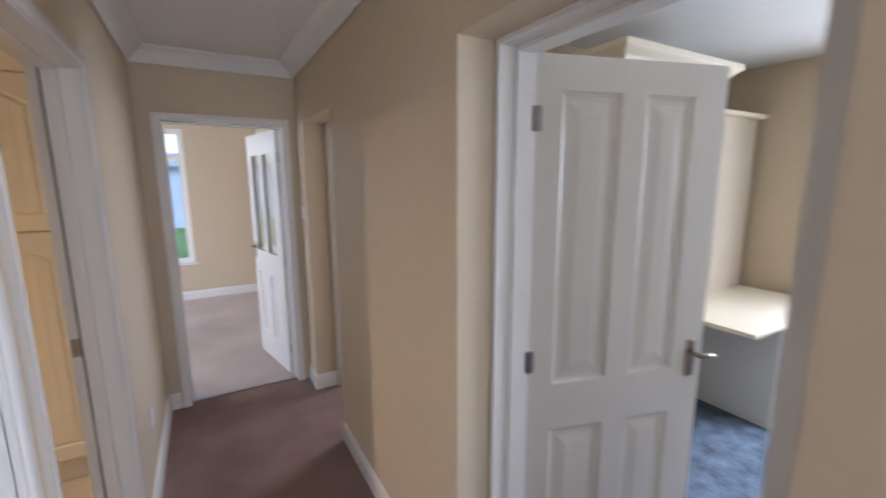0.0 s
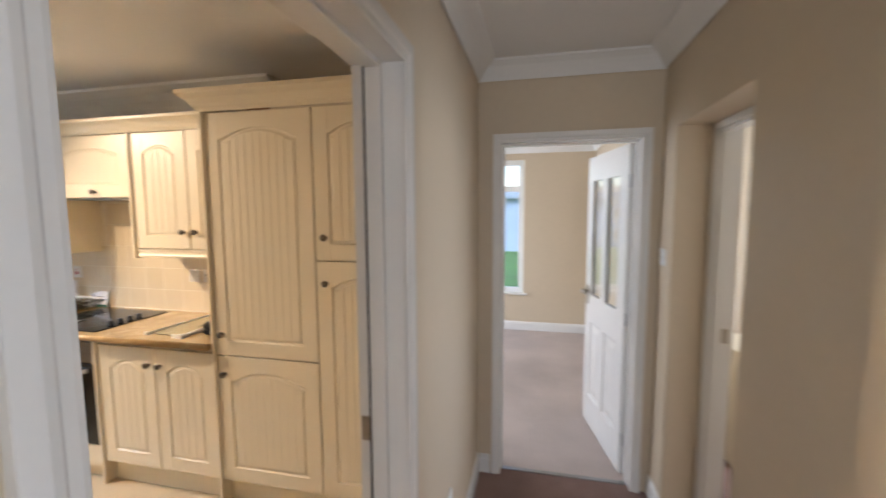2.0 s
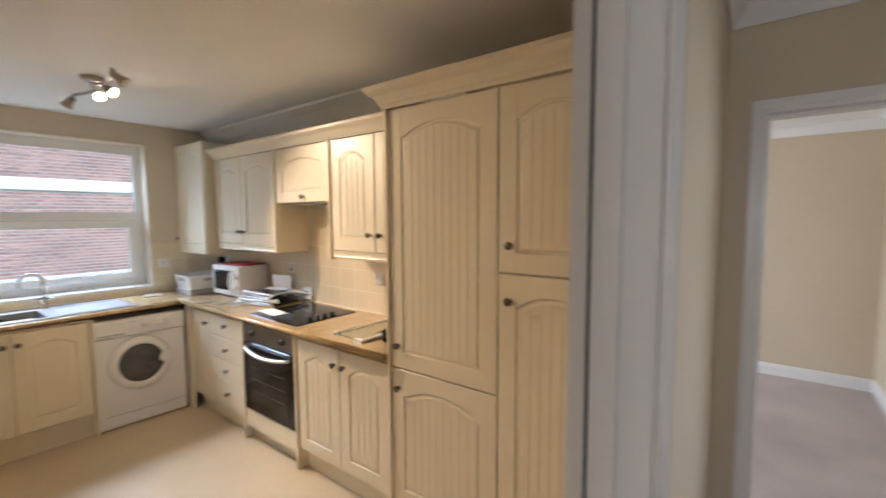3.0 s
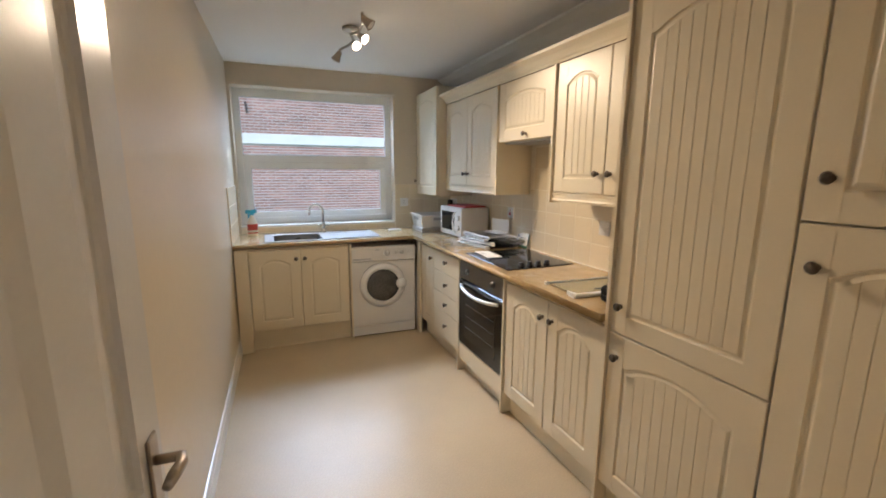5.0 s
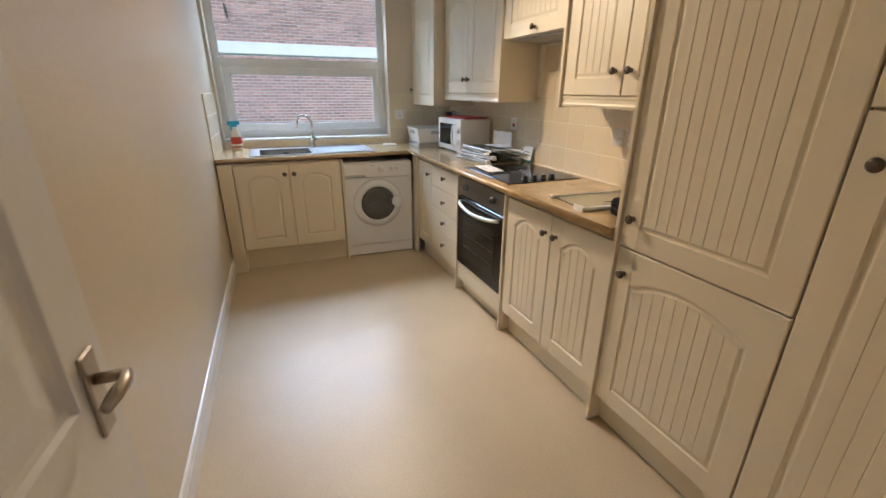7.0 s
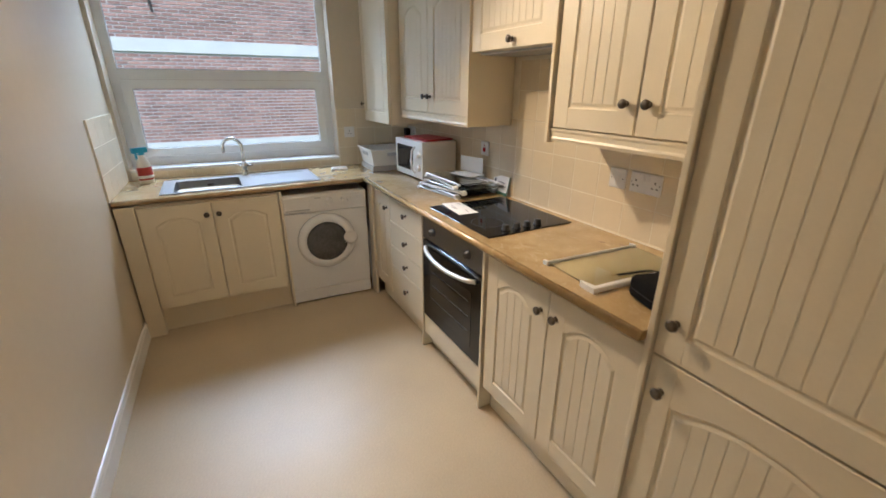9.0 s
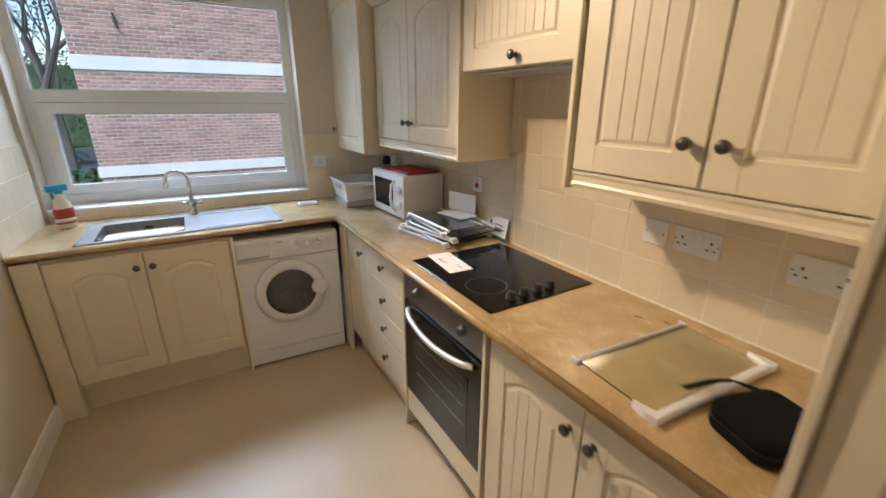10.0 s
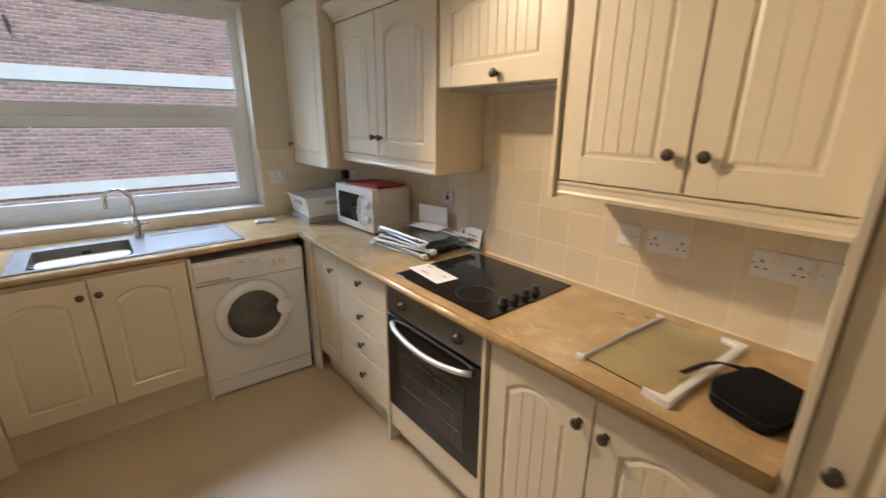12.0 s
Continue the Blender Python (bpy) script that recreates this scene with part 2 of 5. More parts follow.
def add_box(bm, x0, x1, y0, y1, z0, z1, mi=0):
    v = [bm.verts.new(c) for c in ((x0, y0, z0), (x1, y0, z0), (x1, y1, z0), (x0, y1, z0), (x0, y0, z1), (x1, y0, z1), (x1, y1, z1), (x0, y1, z1))]
    for f in ((3, 2, 1, 0), (4, 5, 6, 7), (0, 1, 5, 4), (1, 2, 6, 5), (2, 3, 7, 6), (3, 0, 4, 7)):
        bm.faces.new([v[i] for i in f]).material_index = mi
    return v


def box(x0, x1, y0, y1, z0, z1, bevel=0.0, seg=1):
    bm = bmesh.new()
    add_box(bm, x0, x1, y0, y1, z0, z1)
    if bevel:
        bmesh.ops.bevel(bm, geom=bm.edges[:], offset=bevel, segments=seg, profile=0.6, affect="EDGES")
    return bm


def boxes(*spec):
    bm = bmesh.new()
    for s in spec:
        add_box(bm, *s)
    return bm


def lathe(profile, n=20, axis="z", at=(0, 0, 0)):
    """Turn a profile of (radius, height) round an axis."""
    bm = bmesh.new()
    rings = []
    for r, h in profile:
        ring = []
        for k in range(n):
            a = 2 * math.pi * k / n
            c = (r * math.cos(a), r * math.sin(a), h)
            if axis == "-y":
                c = (c[0], -c[2], c[1])
            elif axis == "x":
                c = (c[2], c[0], c[1])
            ring.append(bm.verts.new((c[0] + at[0], c[1] + at[1], c[2] + at[2])))
        rings.append(ring)
    for a, b in zip(rings, rings[1:]):
        for k in range(n):
            bm.faces.new((a[k], a[(k + 1) % n], b[(k + 1) % n], b[k]))
    bm.faces.new(rings[0][::-1])
    bm.faces.new(rings[-1])
    bmesh.ops.recalc_face_normals(bm, faces=bm.faces[:])
    return bm


def sweep(bm, profile, path, closed=False, cap=True):
    """Carry a profile of (out, up) along a path of (point, out direction)."""
    rings = []
    for p, out in path:
        rings.append([bm.verts.new((p[0] + out[0] * a, p[1] + out[1] * a, p[2] + b)) for a, b in profile])
    n = len(profile)
    for a, b in zip(rings, rings[1:]):
        for k in range(n):
            bm.faces.new((a[k], a[(k + 1) % n], b[(k + 1) % n], b[k]))
    if cap:
        bm.faces.new(rings[0][::-1])
        bm.faces.new(rings[-1])
    bmesh.ops.recalc_face_normals(bm, faces=bm.faces[:])
    return bm


def tube(points, r, n=10, radii=None):
    bm = bmesh.new()
    pts = [Vector(p) for p in points]
    rings = []
    up = Vector((0.13, 0.07, 0.99))
    for i, p in enumerate(pts):
        d = (pts[min(i + 1, len(pts) - 1)] - pts[max(i - 1, 0)]).normalized()
        s = d.cross(up)
        if s.length < 0.05:
            s = d.cross(Vector((1, 0, 0)))
        s.normalize()
        u = s.cross(d)
        rr = radii[i] if radii else r
        rings.append([bm.verts.new(p + rr * (math.cos(2 * math.pi * k / n) * s + math.sin(2 * math.pi * k / n) * u)) for k in range(n)])
    for a, b in zip(rings, rings[1:]):
        for k in range(n):
            bm.faces.new((a[k], a[(k + 1) % n], b[(k + 1) % n], b[k]))
    bm.faces.new(rings[0][::-1])
    bm.faces.new(rings[-1])
    bmesh.ops.recalc_face_normals(bm, faces=bm.faces[:])
    return bm


def wall_slab(along, lo, hi, a0, a1, z0, z1, holes=()):
    """A wall that runs along x or y, from lo to hi across its thickness, with openings (a, b, za, zb)."""
    bm = bmesh.new()
    cuts = sorted({a0, a1, *[h[0] for h in holes], *[h[1] for h in holes]})
    for p, q in zip(cuts, cuts[1:]):
        mid = (p + q) / 2
        spans, z = [], z0
        for h in sorted(h for h in holes if h[0] <= mid <= h[1]):
            if h[2] > z:
                spans.append((z, h[2]))
            z = h[3]
        if z < z1:
            spans.append((z, z1))
        for za, zb in spans:
            if along == "x":
                add_box(bm, p, q, lo, hi, za, zb)
            else:
                add_box(bm, lo, hi, p, q, za, zb)
    bmesh.ops.remove_doubles(bm, verts=bm.verts[:], dist=0.0005)
    return bm


SKIRT = [(0, 0), (0.015, 0), (0.015, 0.085), (0.011, 0.095), (0.011, 0.103), (0.006, 0.112), (0, 0.114)]
COVE = [(0, 0), (0.004, -0.092), (0.012, -0.094), (0.022, -0.076), (0.040, -0.052), (0.062, -0.030), (0.086, -0.016), (0.098, -0.010), (0.100, 0)]


def skirting(name, p, q, out, label="white painted wooden skirting board along the wall"):
    bm = bmesh.new()
    sweep(bm, SKIRT, [((*p, 0.0), out), ((*q, 0.0), out)])
    return single(name, bm, M_GLOSS, label, "skirting board", kind="structure")


# ---- the large structure ----
H = 2.42
XL, XR, YE = -0.465, 0.515, 3.65     # faces of the hall walls
W = pose(-4.75, 2.6, 0, 0, 0, -2.3)   # the window wall stands a little out of square

# floors
single("floor_kitchen", boxes((-5.05, -0.50, 1.2, 3.7, -0.12, 0.0)), M_VINYL, "pale tan sheet vinyl kitchen floor, lightly scuffed", "floor", kind="structure")
single("floor_hall", boxes((-0.50, 0.70, -1.6, 3.72, -0.12, 0.0)), M_CARPET, "dark brown cut-pile hall carpet", "floor", kind="structure")
single("floor_living_room", boxes((-3.6, 0.72, 3.72, 6.98, -0.12, -0.002)), M_CARPET_L, "mauve brown living room carpet with pile marks", "floor", kind="structure")
single("floor_bedroom", boxes((0.70, 3.8, -1.72, 2.449, -0.12, 0.0)), M_CARPET_B, "blue grey mottled bedroom carpet", "floor", kind="structure")
single("floor_guest_room", boxes((0.70, 3.1, 2.45, 5.4, -0.12, 0.0)), M_CARPET, "brown carpet of the small room", "floor", kind="structure")

# ceilings
single("ceiling_kitchen", boxes((-5.05, -0.50, 1.2, 3.7, H, H + 0.1)), M_CEIL, "plain white kitchen ceiling", "ceiling", kind="structure")
single("ceiling_hall", boxes((-0.50, 0.70, -1.6, 3.71, H, H + 0.1)), M_CEIL, "white hall ceiling with coving", "ceiling", kind="structure")
single("ceiling_living_room", boxes((-3.6, 0.72, 3.72, 6.98, H, H + 0.1)), M_CEIL, "white living room ceiling", "ceiling", kind="structure")
single("ceiling_bedroom", boxes((0.71, 3.8, -1.6, 2.45, H, H + 0.1)), M_CEIL, "white bedroom ceiling", "ceiling", kind="structure")
single("ceiling_guest_room", boxes((0.71, 3.1, 2.46, 5.4, H, H + 0.1)), M_CEIL, "white small room ceiling", "ceiling", kind="structure")

# walls
wall_north = single("wall_north", wall_slab("x", 3.63, 3.79, -5.0, -0.60, 0, H), M_KWALL, "cream painted kitchen wall behind the units", "wall", kind="structure")
wall_south = single("wall_south", wall_slab("x", 0.0, 0.12, 0.0, 4.45, 0, H), M_KWALL, "cream silk painted kitchen side wall", "wall",
                    pose(-0.60, 1.388, 0, 0, 0, 180 - 1.75), kind="structure")
wall_window = single("wall_window", wall_slab("y", -0.30, 0.0, -1.25, 1.15, 0, H, [(-1.06, 0.40, 0.985, 2.235)]), M_KWALL,
                     "cream painted kitchen wall with the window", "wall", W, kind="structure")
K0, K1, KH = 1.455, 2.262, 1.985       # the kitchen door's opening between its linings
wall_hall_left = single("wall_hall_left", wall_slab("y", -0.60, XL, -1.6, YE, 0, H, [(K0 - 0.03, K1 + 0.03, 0, KH + 0.03), (0.57, 1.315, 0, KH + 0.03)]),
                        M_WALL, "beige painted hall wall", "wall", kind="structure")
B0, B1 = 0.53, 1.372                 # recess of the bedroom door
G0, G1 = 2.70, 3.43                  # recess of the small room's door
wall_hall_right = single("wall_hall_right", wall_slab("y", XR, 0.80, -1.6, 2.40, 0, H, [(B0, B1, 0, 2.0)]), M_WALL,
                         "beige painted hall wall with a deep door recess", "wall", kind="structure")
single("wall_hall_right_end", wall_slab("y", XR, 0.78, 2.40, 3.79, 0, H, [(G0, G1, 0, 2.0)]), M_WALL, "beige painted hall wall with a door recess", "wall", kind="structure")
E0, E1, EH = -0.328, 0.412, 1.985
wall_hall_end = single("wall_hall_end", wall_slab("x", YE, 3.79, -0.60, XR, 0, H, [(E0 - 0.03, E1 + 0.03, 0, EH + 0.03)]), M_WALL,
                       "beige painted end wall of the hall", "wall", kind="structure")
# This back wall's opening is made up, to let in the hall's fill.
single("wall_hall_back", wall_slab("x", -1.72, -1.60, -0.60, 0.80, 0, H, [(-0.30, 0.45, 0.95, 2.0)]), M_WALL, "beige painted hall wall with an added opening for fill light", "wall", kind="structure")
single("wall_living_far", wall_slab("x", 6.78, 6.98, -3.6, 0.75, 0, H, [(-1.75, -0.30, 0.50, 2.25)]), M_WALL, "beige painted living room wall with tall window", "wall", kind="structure")
single("wall_living_right", wall_slab("y", 0.57, 0.72, 3.79, 6.78, 0, H), M_WALL, "beige painted living room side wall", "wall", kind="structure")
# Opening added out of sight to hold the living room's fill light.
single("wall_living_left", wall_slab("y", -3.6, -3.45, 3.79, 6.78, 0, H, [(4.45, 6.35, 0.45, 2.25)]), M_WALL, "beige painted living room wall with an added, unseen opening for light", "wall", kind="structure")
single("wall_bedroom_north", wall_slab("x", 2.35, 2.45, 0.80, 3.8, 0, H), M_WALL, "cream painted bedroom wall", "wall", kind="structure")
single("wall_bedroom_east", wall_slab("y", 3.6, 3.75, -1.6, 2.35, 0, H, [(-0.5, 1.1, 0.9, 2.1)]), M_WALL, "cream painted bedroom wall with window", "wall", kind="structure")
single("wall_bedroom_south", wall_slab("x", -1.72, -1.60, 0.80, 3.75, 0, H), M_WALL, "cream painted bedroom wall", "wall", kind="structure")
# Window opening assumed, for the small room's added light.
single("wall_guest_east", wall_slab("y", 2.85, 3.0, 2.45, 5.32, 0, H, [(3.2, 4.4, 0.95, 2.1)]), M_WALL, "cream painted small room wall with an assumed, unseen window", "wall", kind="structure")
single("wall_guest_north", wall_slab("x", 5.2, 5.32, 0.72, 2.85, 0, H), M_WALL, "cream painted small room wall", "wall", kind="structure")
single("wall_store_back", wall_slab("x", 0.2, 0.3, -1.3, -0.60, 0, H), M_WALL, "plain wall", "wall", kind="structure")

# skirtings
skirting("skirting_hall_left", (XL, K1 + 0.058), (XL, YE), (1, 0))
skirting("skirting_hall_right", (XR, B1), (XR, G0), (-1, 0))
skirting("skirting_hall_right_end", (XR, G1), (XR, YE), (-1, 0))
skirting("skirting_recess", (XR - 0.015, G1), (0.665, G1), (0, -1))
skirting("skirting_hall_end_left", (XL + 0.015, YE), (E0 - 0.06, YE), (0, -1))
skirting("skirting_living_far", (-3.4, 6.78), (0.57, 6.78), (0, -1))
skirting("skirting_living_right", (0.57, 3.79), (0.57, 6.77), (-1, 0))
skirting("skirting_kitchen", (-0.62, 1.388 + 0.02 * math.tan(radians(1.75))), (-4.19, 1.388 + 3.59 * math.tan(radians(1.75))), (0, 1))

# coving
for nm, p, q, out in (("coving_hall_left", (XL, -1.6), (XL, YE), (1, 0)), ("coving_hall_right", (XR, -1.6), (XR, YE), (-1, 0)),
                      ("coving_hall_end", (XL, YE), (XR, YE), (0, -1)), ("coving_living_far", (-3.45, 6.78), (0.57, 6.78), (0, -1)),
                      ("coving_living_right", (0.57, 3.79), (0.57, 6.78), (-1, 0))):
    cv = bmesh.new()
    sweep(cv, COVE, [((*p, H), out), ((*q, H), out)])
    single(nm, cv, M_CEIL, "white plaster coving between wall and ceiling", "coving", kind="structure")
cv = bmesh.new()
sweep(cv, [(a * 1.6, b * 1.6) for a, b in COVE], [((-4.76, 3.63, H), (0, -1)), ((-1.70, 3.63, H), (0, -1))])
# Shade over the wall units, added as a dark brown strip on the wall.
part("shade_strip", boxes((-4.72, -1.80, 3.625, 3.6312, 2.16, 2.315)), M_SCORCH_SHADE, wall_north, "dark brown strip painting the shade above the wall units")
single("coving_kitchen", cv, M_CEIL, "cream plaster coving above the wall units", "coving", kind="structure")


def architrave(name, axis, face, out, a0, a1, top, w=0.056):
    """A moulded white frame round an opening on one face of a wall."""
    bm = bmesh.new()
    prof = [(0, 0.0), (0.010, 0.0), (0.012, 0.008), (0.012, 0.020), (0.016, 0.026), (0.018, 0.036), (0.018, 0.060), (0.012, w), (0, w)]
    rings = []
    for corner in ("bl", "tl", "tr", "br"):
        ring = []
        for o, s in [(o, s * w / 0.068) for o, s in prof]:
            a = a0 - s if corner[1] == "l" else a1 + s
            z = 0.0 if corner[0] == "b" else top + s
            ring.append(bm.verts.new((a, face + out * o, z) if axis == "x" else (face + out * o, a, z)))
        rings.append(ring)
    n = len(prof)
    for r, q in zip(rings, rings[1:]):
        for k in range(n):
            bm.faces.new((r[k], r[(k + 1) % n], q[(k + 1) % n], q[k]))
    bm.faces.new(rings[0])
    bm.faces.new(rings[-1][::-1])
    bmesh.ops.recalc_face_normals(bm, faces=bm.faces[:])
    return single(name, bm, M_GLOSS, "white gloss moulded architrave round the doorway", "door frame", kind="structure")


def lining(name, axis, lo, hi, a0, a1, top, stop_at, t=0.03):
    """The frame inside an opening, with a door stop."""
    bm = bmesh.new()

    def slab(p, q, c, d, za, zb):
        if axis == "x":
            add_box(bm, p, q, c, d, za, zb)
        else:
            add_box(bm, c, d, p, q, za, zb)
    slab(a0 - t, a0, lo, hi, 0, top + t)
    slab(a1, a1 + t, lo, hi, 0, top + t)
    slab(a0, a1, lo, hi, top, top + t)
    s0, s1 = stop_at
    slab(a0, a0 + 0.012, s0, s1, 0, top - 0.012)
    slab(a1 - 0.012, a1, s0, s1, 0, top - 0.012)
    slab(a0, a1, s0, s1, top - 0.012, top)
    return single(name, bm, M_GLOSS, "white gloss door lining with stop bead", "door frame", kind="structure")


architrave("trim_kitchen_door", "y", XL, 1, K0, K1, KH)
k_lining = lining("door_frame_kitchen", "y", -0.602, XL + 0.002, K0, K1, KH, (-0.562, -0.518))
# Narrow dark brown line down the full height of the jamb.
part("dark_strip", boxes((-0.5665, -0.5625, K1 - 0.016, K1 + 0.001, 0, KH)), M_STRIP, k_lining, "narrow dark brown strip down the jamb")
part("strike_plate", boxes((-0.596, -0.569, K1 - 0.003, K1 + 0.001, 0.965, 1.035)), M_NICKEL, k_lining, "satin nickel strike plate")
architrave("trim_store_door", "y", XL, 1, 0.60, 1.285, KH)
lining("door_frame_store", "y", -0.598, XL + 0.002, 0.60, 1.285, KH, (-0.525, -0.495))
architrave("trim_living_door", "x", YE, -1, E0, E1, EH)
lining("door_frame_living", "x", YE - 0.002, 3.792, E0, E1, EH, (3.70, 3.75))
lining("door_frame_bedroom", "y", 0.64, 0.803, 0.605, 1.347, 1.985, (0.70, 0.755), 0.015)
single("door_post_bedroom", boxes((0.638, 0.803, 0.532, 0.5895, 0, 1.998)), M_GLOSS, "white gloss door post", "door frame", kind="structure")
g_lining = lining("door_frame_guest", "y", 0.668, 0.783, G0 + 0.032, G1 - 0.035, 1.968, (0.69, 0.725), 0.03)
part("strike_plate", boxes((0.735, 0.765, G1 - 0.037, G1 - 0.034, 0.97, 1.04)), M_NICKEL, g_lining, "satin nickel strike plate")
single("threshold_strip", box(E0, E1, 3.69, 3.72, 0.0, 0.006, 0.002), M_STEEL, "silver carpet threshold strip in the doorway", "threshold", kind="structure")
single("threshold_strip_kitchen", box(-0.52, -0.48, K0, K1, 0.0, 0.006, 0.002), M_STEEL, "silver threshold strip at the kitchen doorway", "threshold", kind="structure")

# ---- doors ----


def add_panel_mould(bm, x0, x1, z0, z1, y, sgn):
    """A moulded sunk panel on a door face at depth y; sgn -1 looks to -y."""
    rings = []
    for d, w in ((0.0, 0.0), (0.006, 0.008), (0.015, 0.012), (0.030, 0.0115), (0.068, 0.0055)):
        yy = y - sgn * w
        rings.append([bm.verts.new(c) for c in ((x0 + d, yy, z0 + d), (x1 - d, yy, z0 + d), (x1 - d, yy, z1 - d), (x0 + d, yy, z1 - d))])
    for a, b in zip(rings, rings[1:]):
        for k in range(4):
            bm.faces.new((a[k], a[(k + 1) % 4], b[(k + 1) % 4], b[k]))
    bm.faces.new(rings[-1])


def panel_door(w, h, panels, t=0.035, glazed=()):
    """A moulded panel door leaf: local x from the hinge, y 0..t through its thickness. Panels and glazed lights are (x0, x1, z0, z1)."""
    bm = bmesh.new()
    rects = list(panels) + list(glazed)
    xs = sorted({0.0, w, *[r[0] for r in rects], *[r[1] for r in rects]})
    zs = sorted({0.0, h, *[r[2] for r in rects], *[r[3] for r in rects]})
    for y, sgn in ((0.0, -1), (t, 1)):
        for a, b in zip(xs, xs[1:]):
            for c, d in zip(zs, zs[1:]):
                mx, mz = (a + b) / 2, (c + d) / 2
                if any(r[0] < mx < r[1] and r[2] < mz < r[3] for r in rects):
                    continue
                bm.faces.new([bm.verts.new(q) for q in ((a, y, c), (b, y, c), (b, y, d), (a, y, d))])
        for r in panels:
            add_panel_mould(bm, r[0], r[1], r[2], r[3], y, sgn)
    for r in glazed:
        for a, b in (((r[0], r[2]), (r[1], r[2])), ((r[1], r[2]), (r[1], r[3])), ((r[1], r[3]), (r[0], r[3])), ((r[0], r[3]), (r[0], r[2]))):
            bm.faces.new([bm.verts.new(q) for q in ((a[0], 0, a[1]), (b[0], 0, b[1]), (b[0], t, b[1]), (a[0], t, a[1]))])
    for a, b in (((0, 0), (w, 0)), ((w, 0), (w, h)), ((w, h), (0, h)), ((0, h), (0, 0))):
        bm.faces.new([bm.verts.new(q) for q in ((a[0], 0, a[1]), (b[0], 0, b[1]), (b[0], t, b[1]), (a[0], t, a[1]))])
    bmesh.ops.remove_doubles(bm, verts=bm.verts[:], dist=0.0004)
    bmesh.ops.recalc_face_normals(bm, faces=bm.faces[:])
    return bm


def lever_handle(parent, x, z, y, sgn, way):
    """A lever on a long backplate; sgn -1 stands off towards -y, the lever points along way in x."""
    pl = part("backplate", box(x - 0.021, x + 0.021, min(y, y + sgn * 0.007), max(y, y + sgn * 0.007), z - 0.085, z + 0.06, 0.003), M_NICKEL, parent, "satin nickel backplate")
    s = Vector((x, y + sgn * 0.006, z + 0.012))
    e = s + Vector((0, sgn * 0.040, 0))
    pts = [s, s + Vector((0, sgn * 0.03, 0)), e, e + Vector((way * 0.02, sgn * 0.006, 0)), e + Vector((way * 0.045, 0.0, -0.004)), e + Vector((way * 0.072, -sgn * 0.004, -0.007))]
    part("lever", tube(pts, 0.009, 12, [0.009, 0.009, 0.010, 0.010, 0.011, 0.008]), M_NICKEL, pl, "curved lever", True)


def hinge(parent, x, y, z):
    part("hinge", boxes((x - 0.018, x + 0.018, y - 0.004, y + 0.001, z - 0.038, z + 0.038), (x - 0.005, x + 0.005, y - 0.010, y, z - 0.038, z + 0.038)), M_STEEL, parent, "steel butt hinge")


# kitchen door, folded back along the side wall: the leaf runs from its hinge into the kitchen
door_1 = thing("door_1", pose(-0.600, 1.502, 0.008, 0, 0, 180 - 4.3), "white gloss panelled kitchen door, open against the wall", "door", kind="structure")
UP4 = [(0.115, 0.36, 0.955, 1.87), (0.455, 0.70, 0.955, 1.87), (0.115, 0.36, 0.22, 0.745), (0.455, 0.70, 0.22, 0.745)]
leaf = part("leaf", panel_door(0.80, 1.97, UP4), M_GLOSS, door_1)
lever_handle(door_1, 0.745, 0.965, 0.0, -1, -1)
lever_handle(door_1, 0.745, 0.965, 0.035, 1, -1)

# bedroom door, standing open into the bedroom
door_2 = thing("door_2", pose(0.785, 1.347, 0.008, 0, 0, -15.7), "white gloss panelled bedroom door standing open", "door", kind="structure")
part("leaf", panel_door(0.72, 1.975, [(0.09, 0.305, 0.888, 1.87), (0.40, 0.59, 0.888, 1.87), (0.09, 0.305, 0.22, 0.712), (0.40, 0.59, 0.22, 0.712)]), M_GLOSS, door_2)
lever_handle(door_2, 0.67, 0.935, 0.0, -1, 1)
for z in (0.22, 0.982, 1.782):
    hinge(door_2, 0.0, 0.0, z)

# living room door, glazed above, standing open
door_3 = thing("door_3", pose(0.412, 3.795, 0.008, 0, 0, 101.0), "white half-glazed living room door standing open", "door", kind="structure")
LITES = [(0.12, 0.325, 0.98, 1.80), (0.405, 0.61, 0.98, 1.80)]
part("leaf", panel_door(0.715, 1.97, [(0.12, 0.325, 0.22, 0.78), (0.405, 0.61, 0.22, 0.78)], 0.035, LITES), M_GLOSS, door_3)
for r in LITES:
    pane = part("pane", boxes((r[0], r[1], 0.014, 0.019, r[2], r[3])), M_FROST, door_3, "lightly patterned glass pane")
lever_handle(door_3, 0.665, 0.985, 0.035, 1, -1)
for z in (0.22, 0.956, 1.76):
    hinge(door_3, 0.0, 0.03, z)

# the store's closed door beside the kitchen doorway
door_4 = thing("door_4", pose(-0.525, 0.604, 0.008, 0, 0, 90), "white gloss panelled closed door", "door", kind="structure")
part("leaf", panel_door(0.674, 1.97, [(0.1, 0.29, 0.98, 1.87), (0.385, 0.575, 0.98, 1.87), (0.1, 0.29, 0.24, 0.80), (0.385, 0.575, 0.24, 0.80)]), M_GLOSS, door_4)

# ---- kitchen window ----
window_1 = thing("window_1", W, "white uPVC kitchen window with a fixed top light and a lower sash", "window", kind="structure")
FX0, FX1 = -0.172, -0.14
Y0, Y1, ZB, ZT = -1.06, 0.40, 0.985, 2.235
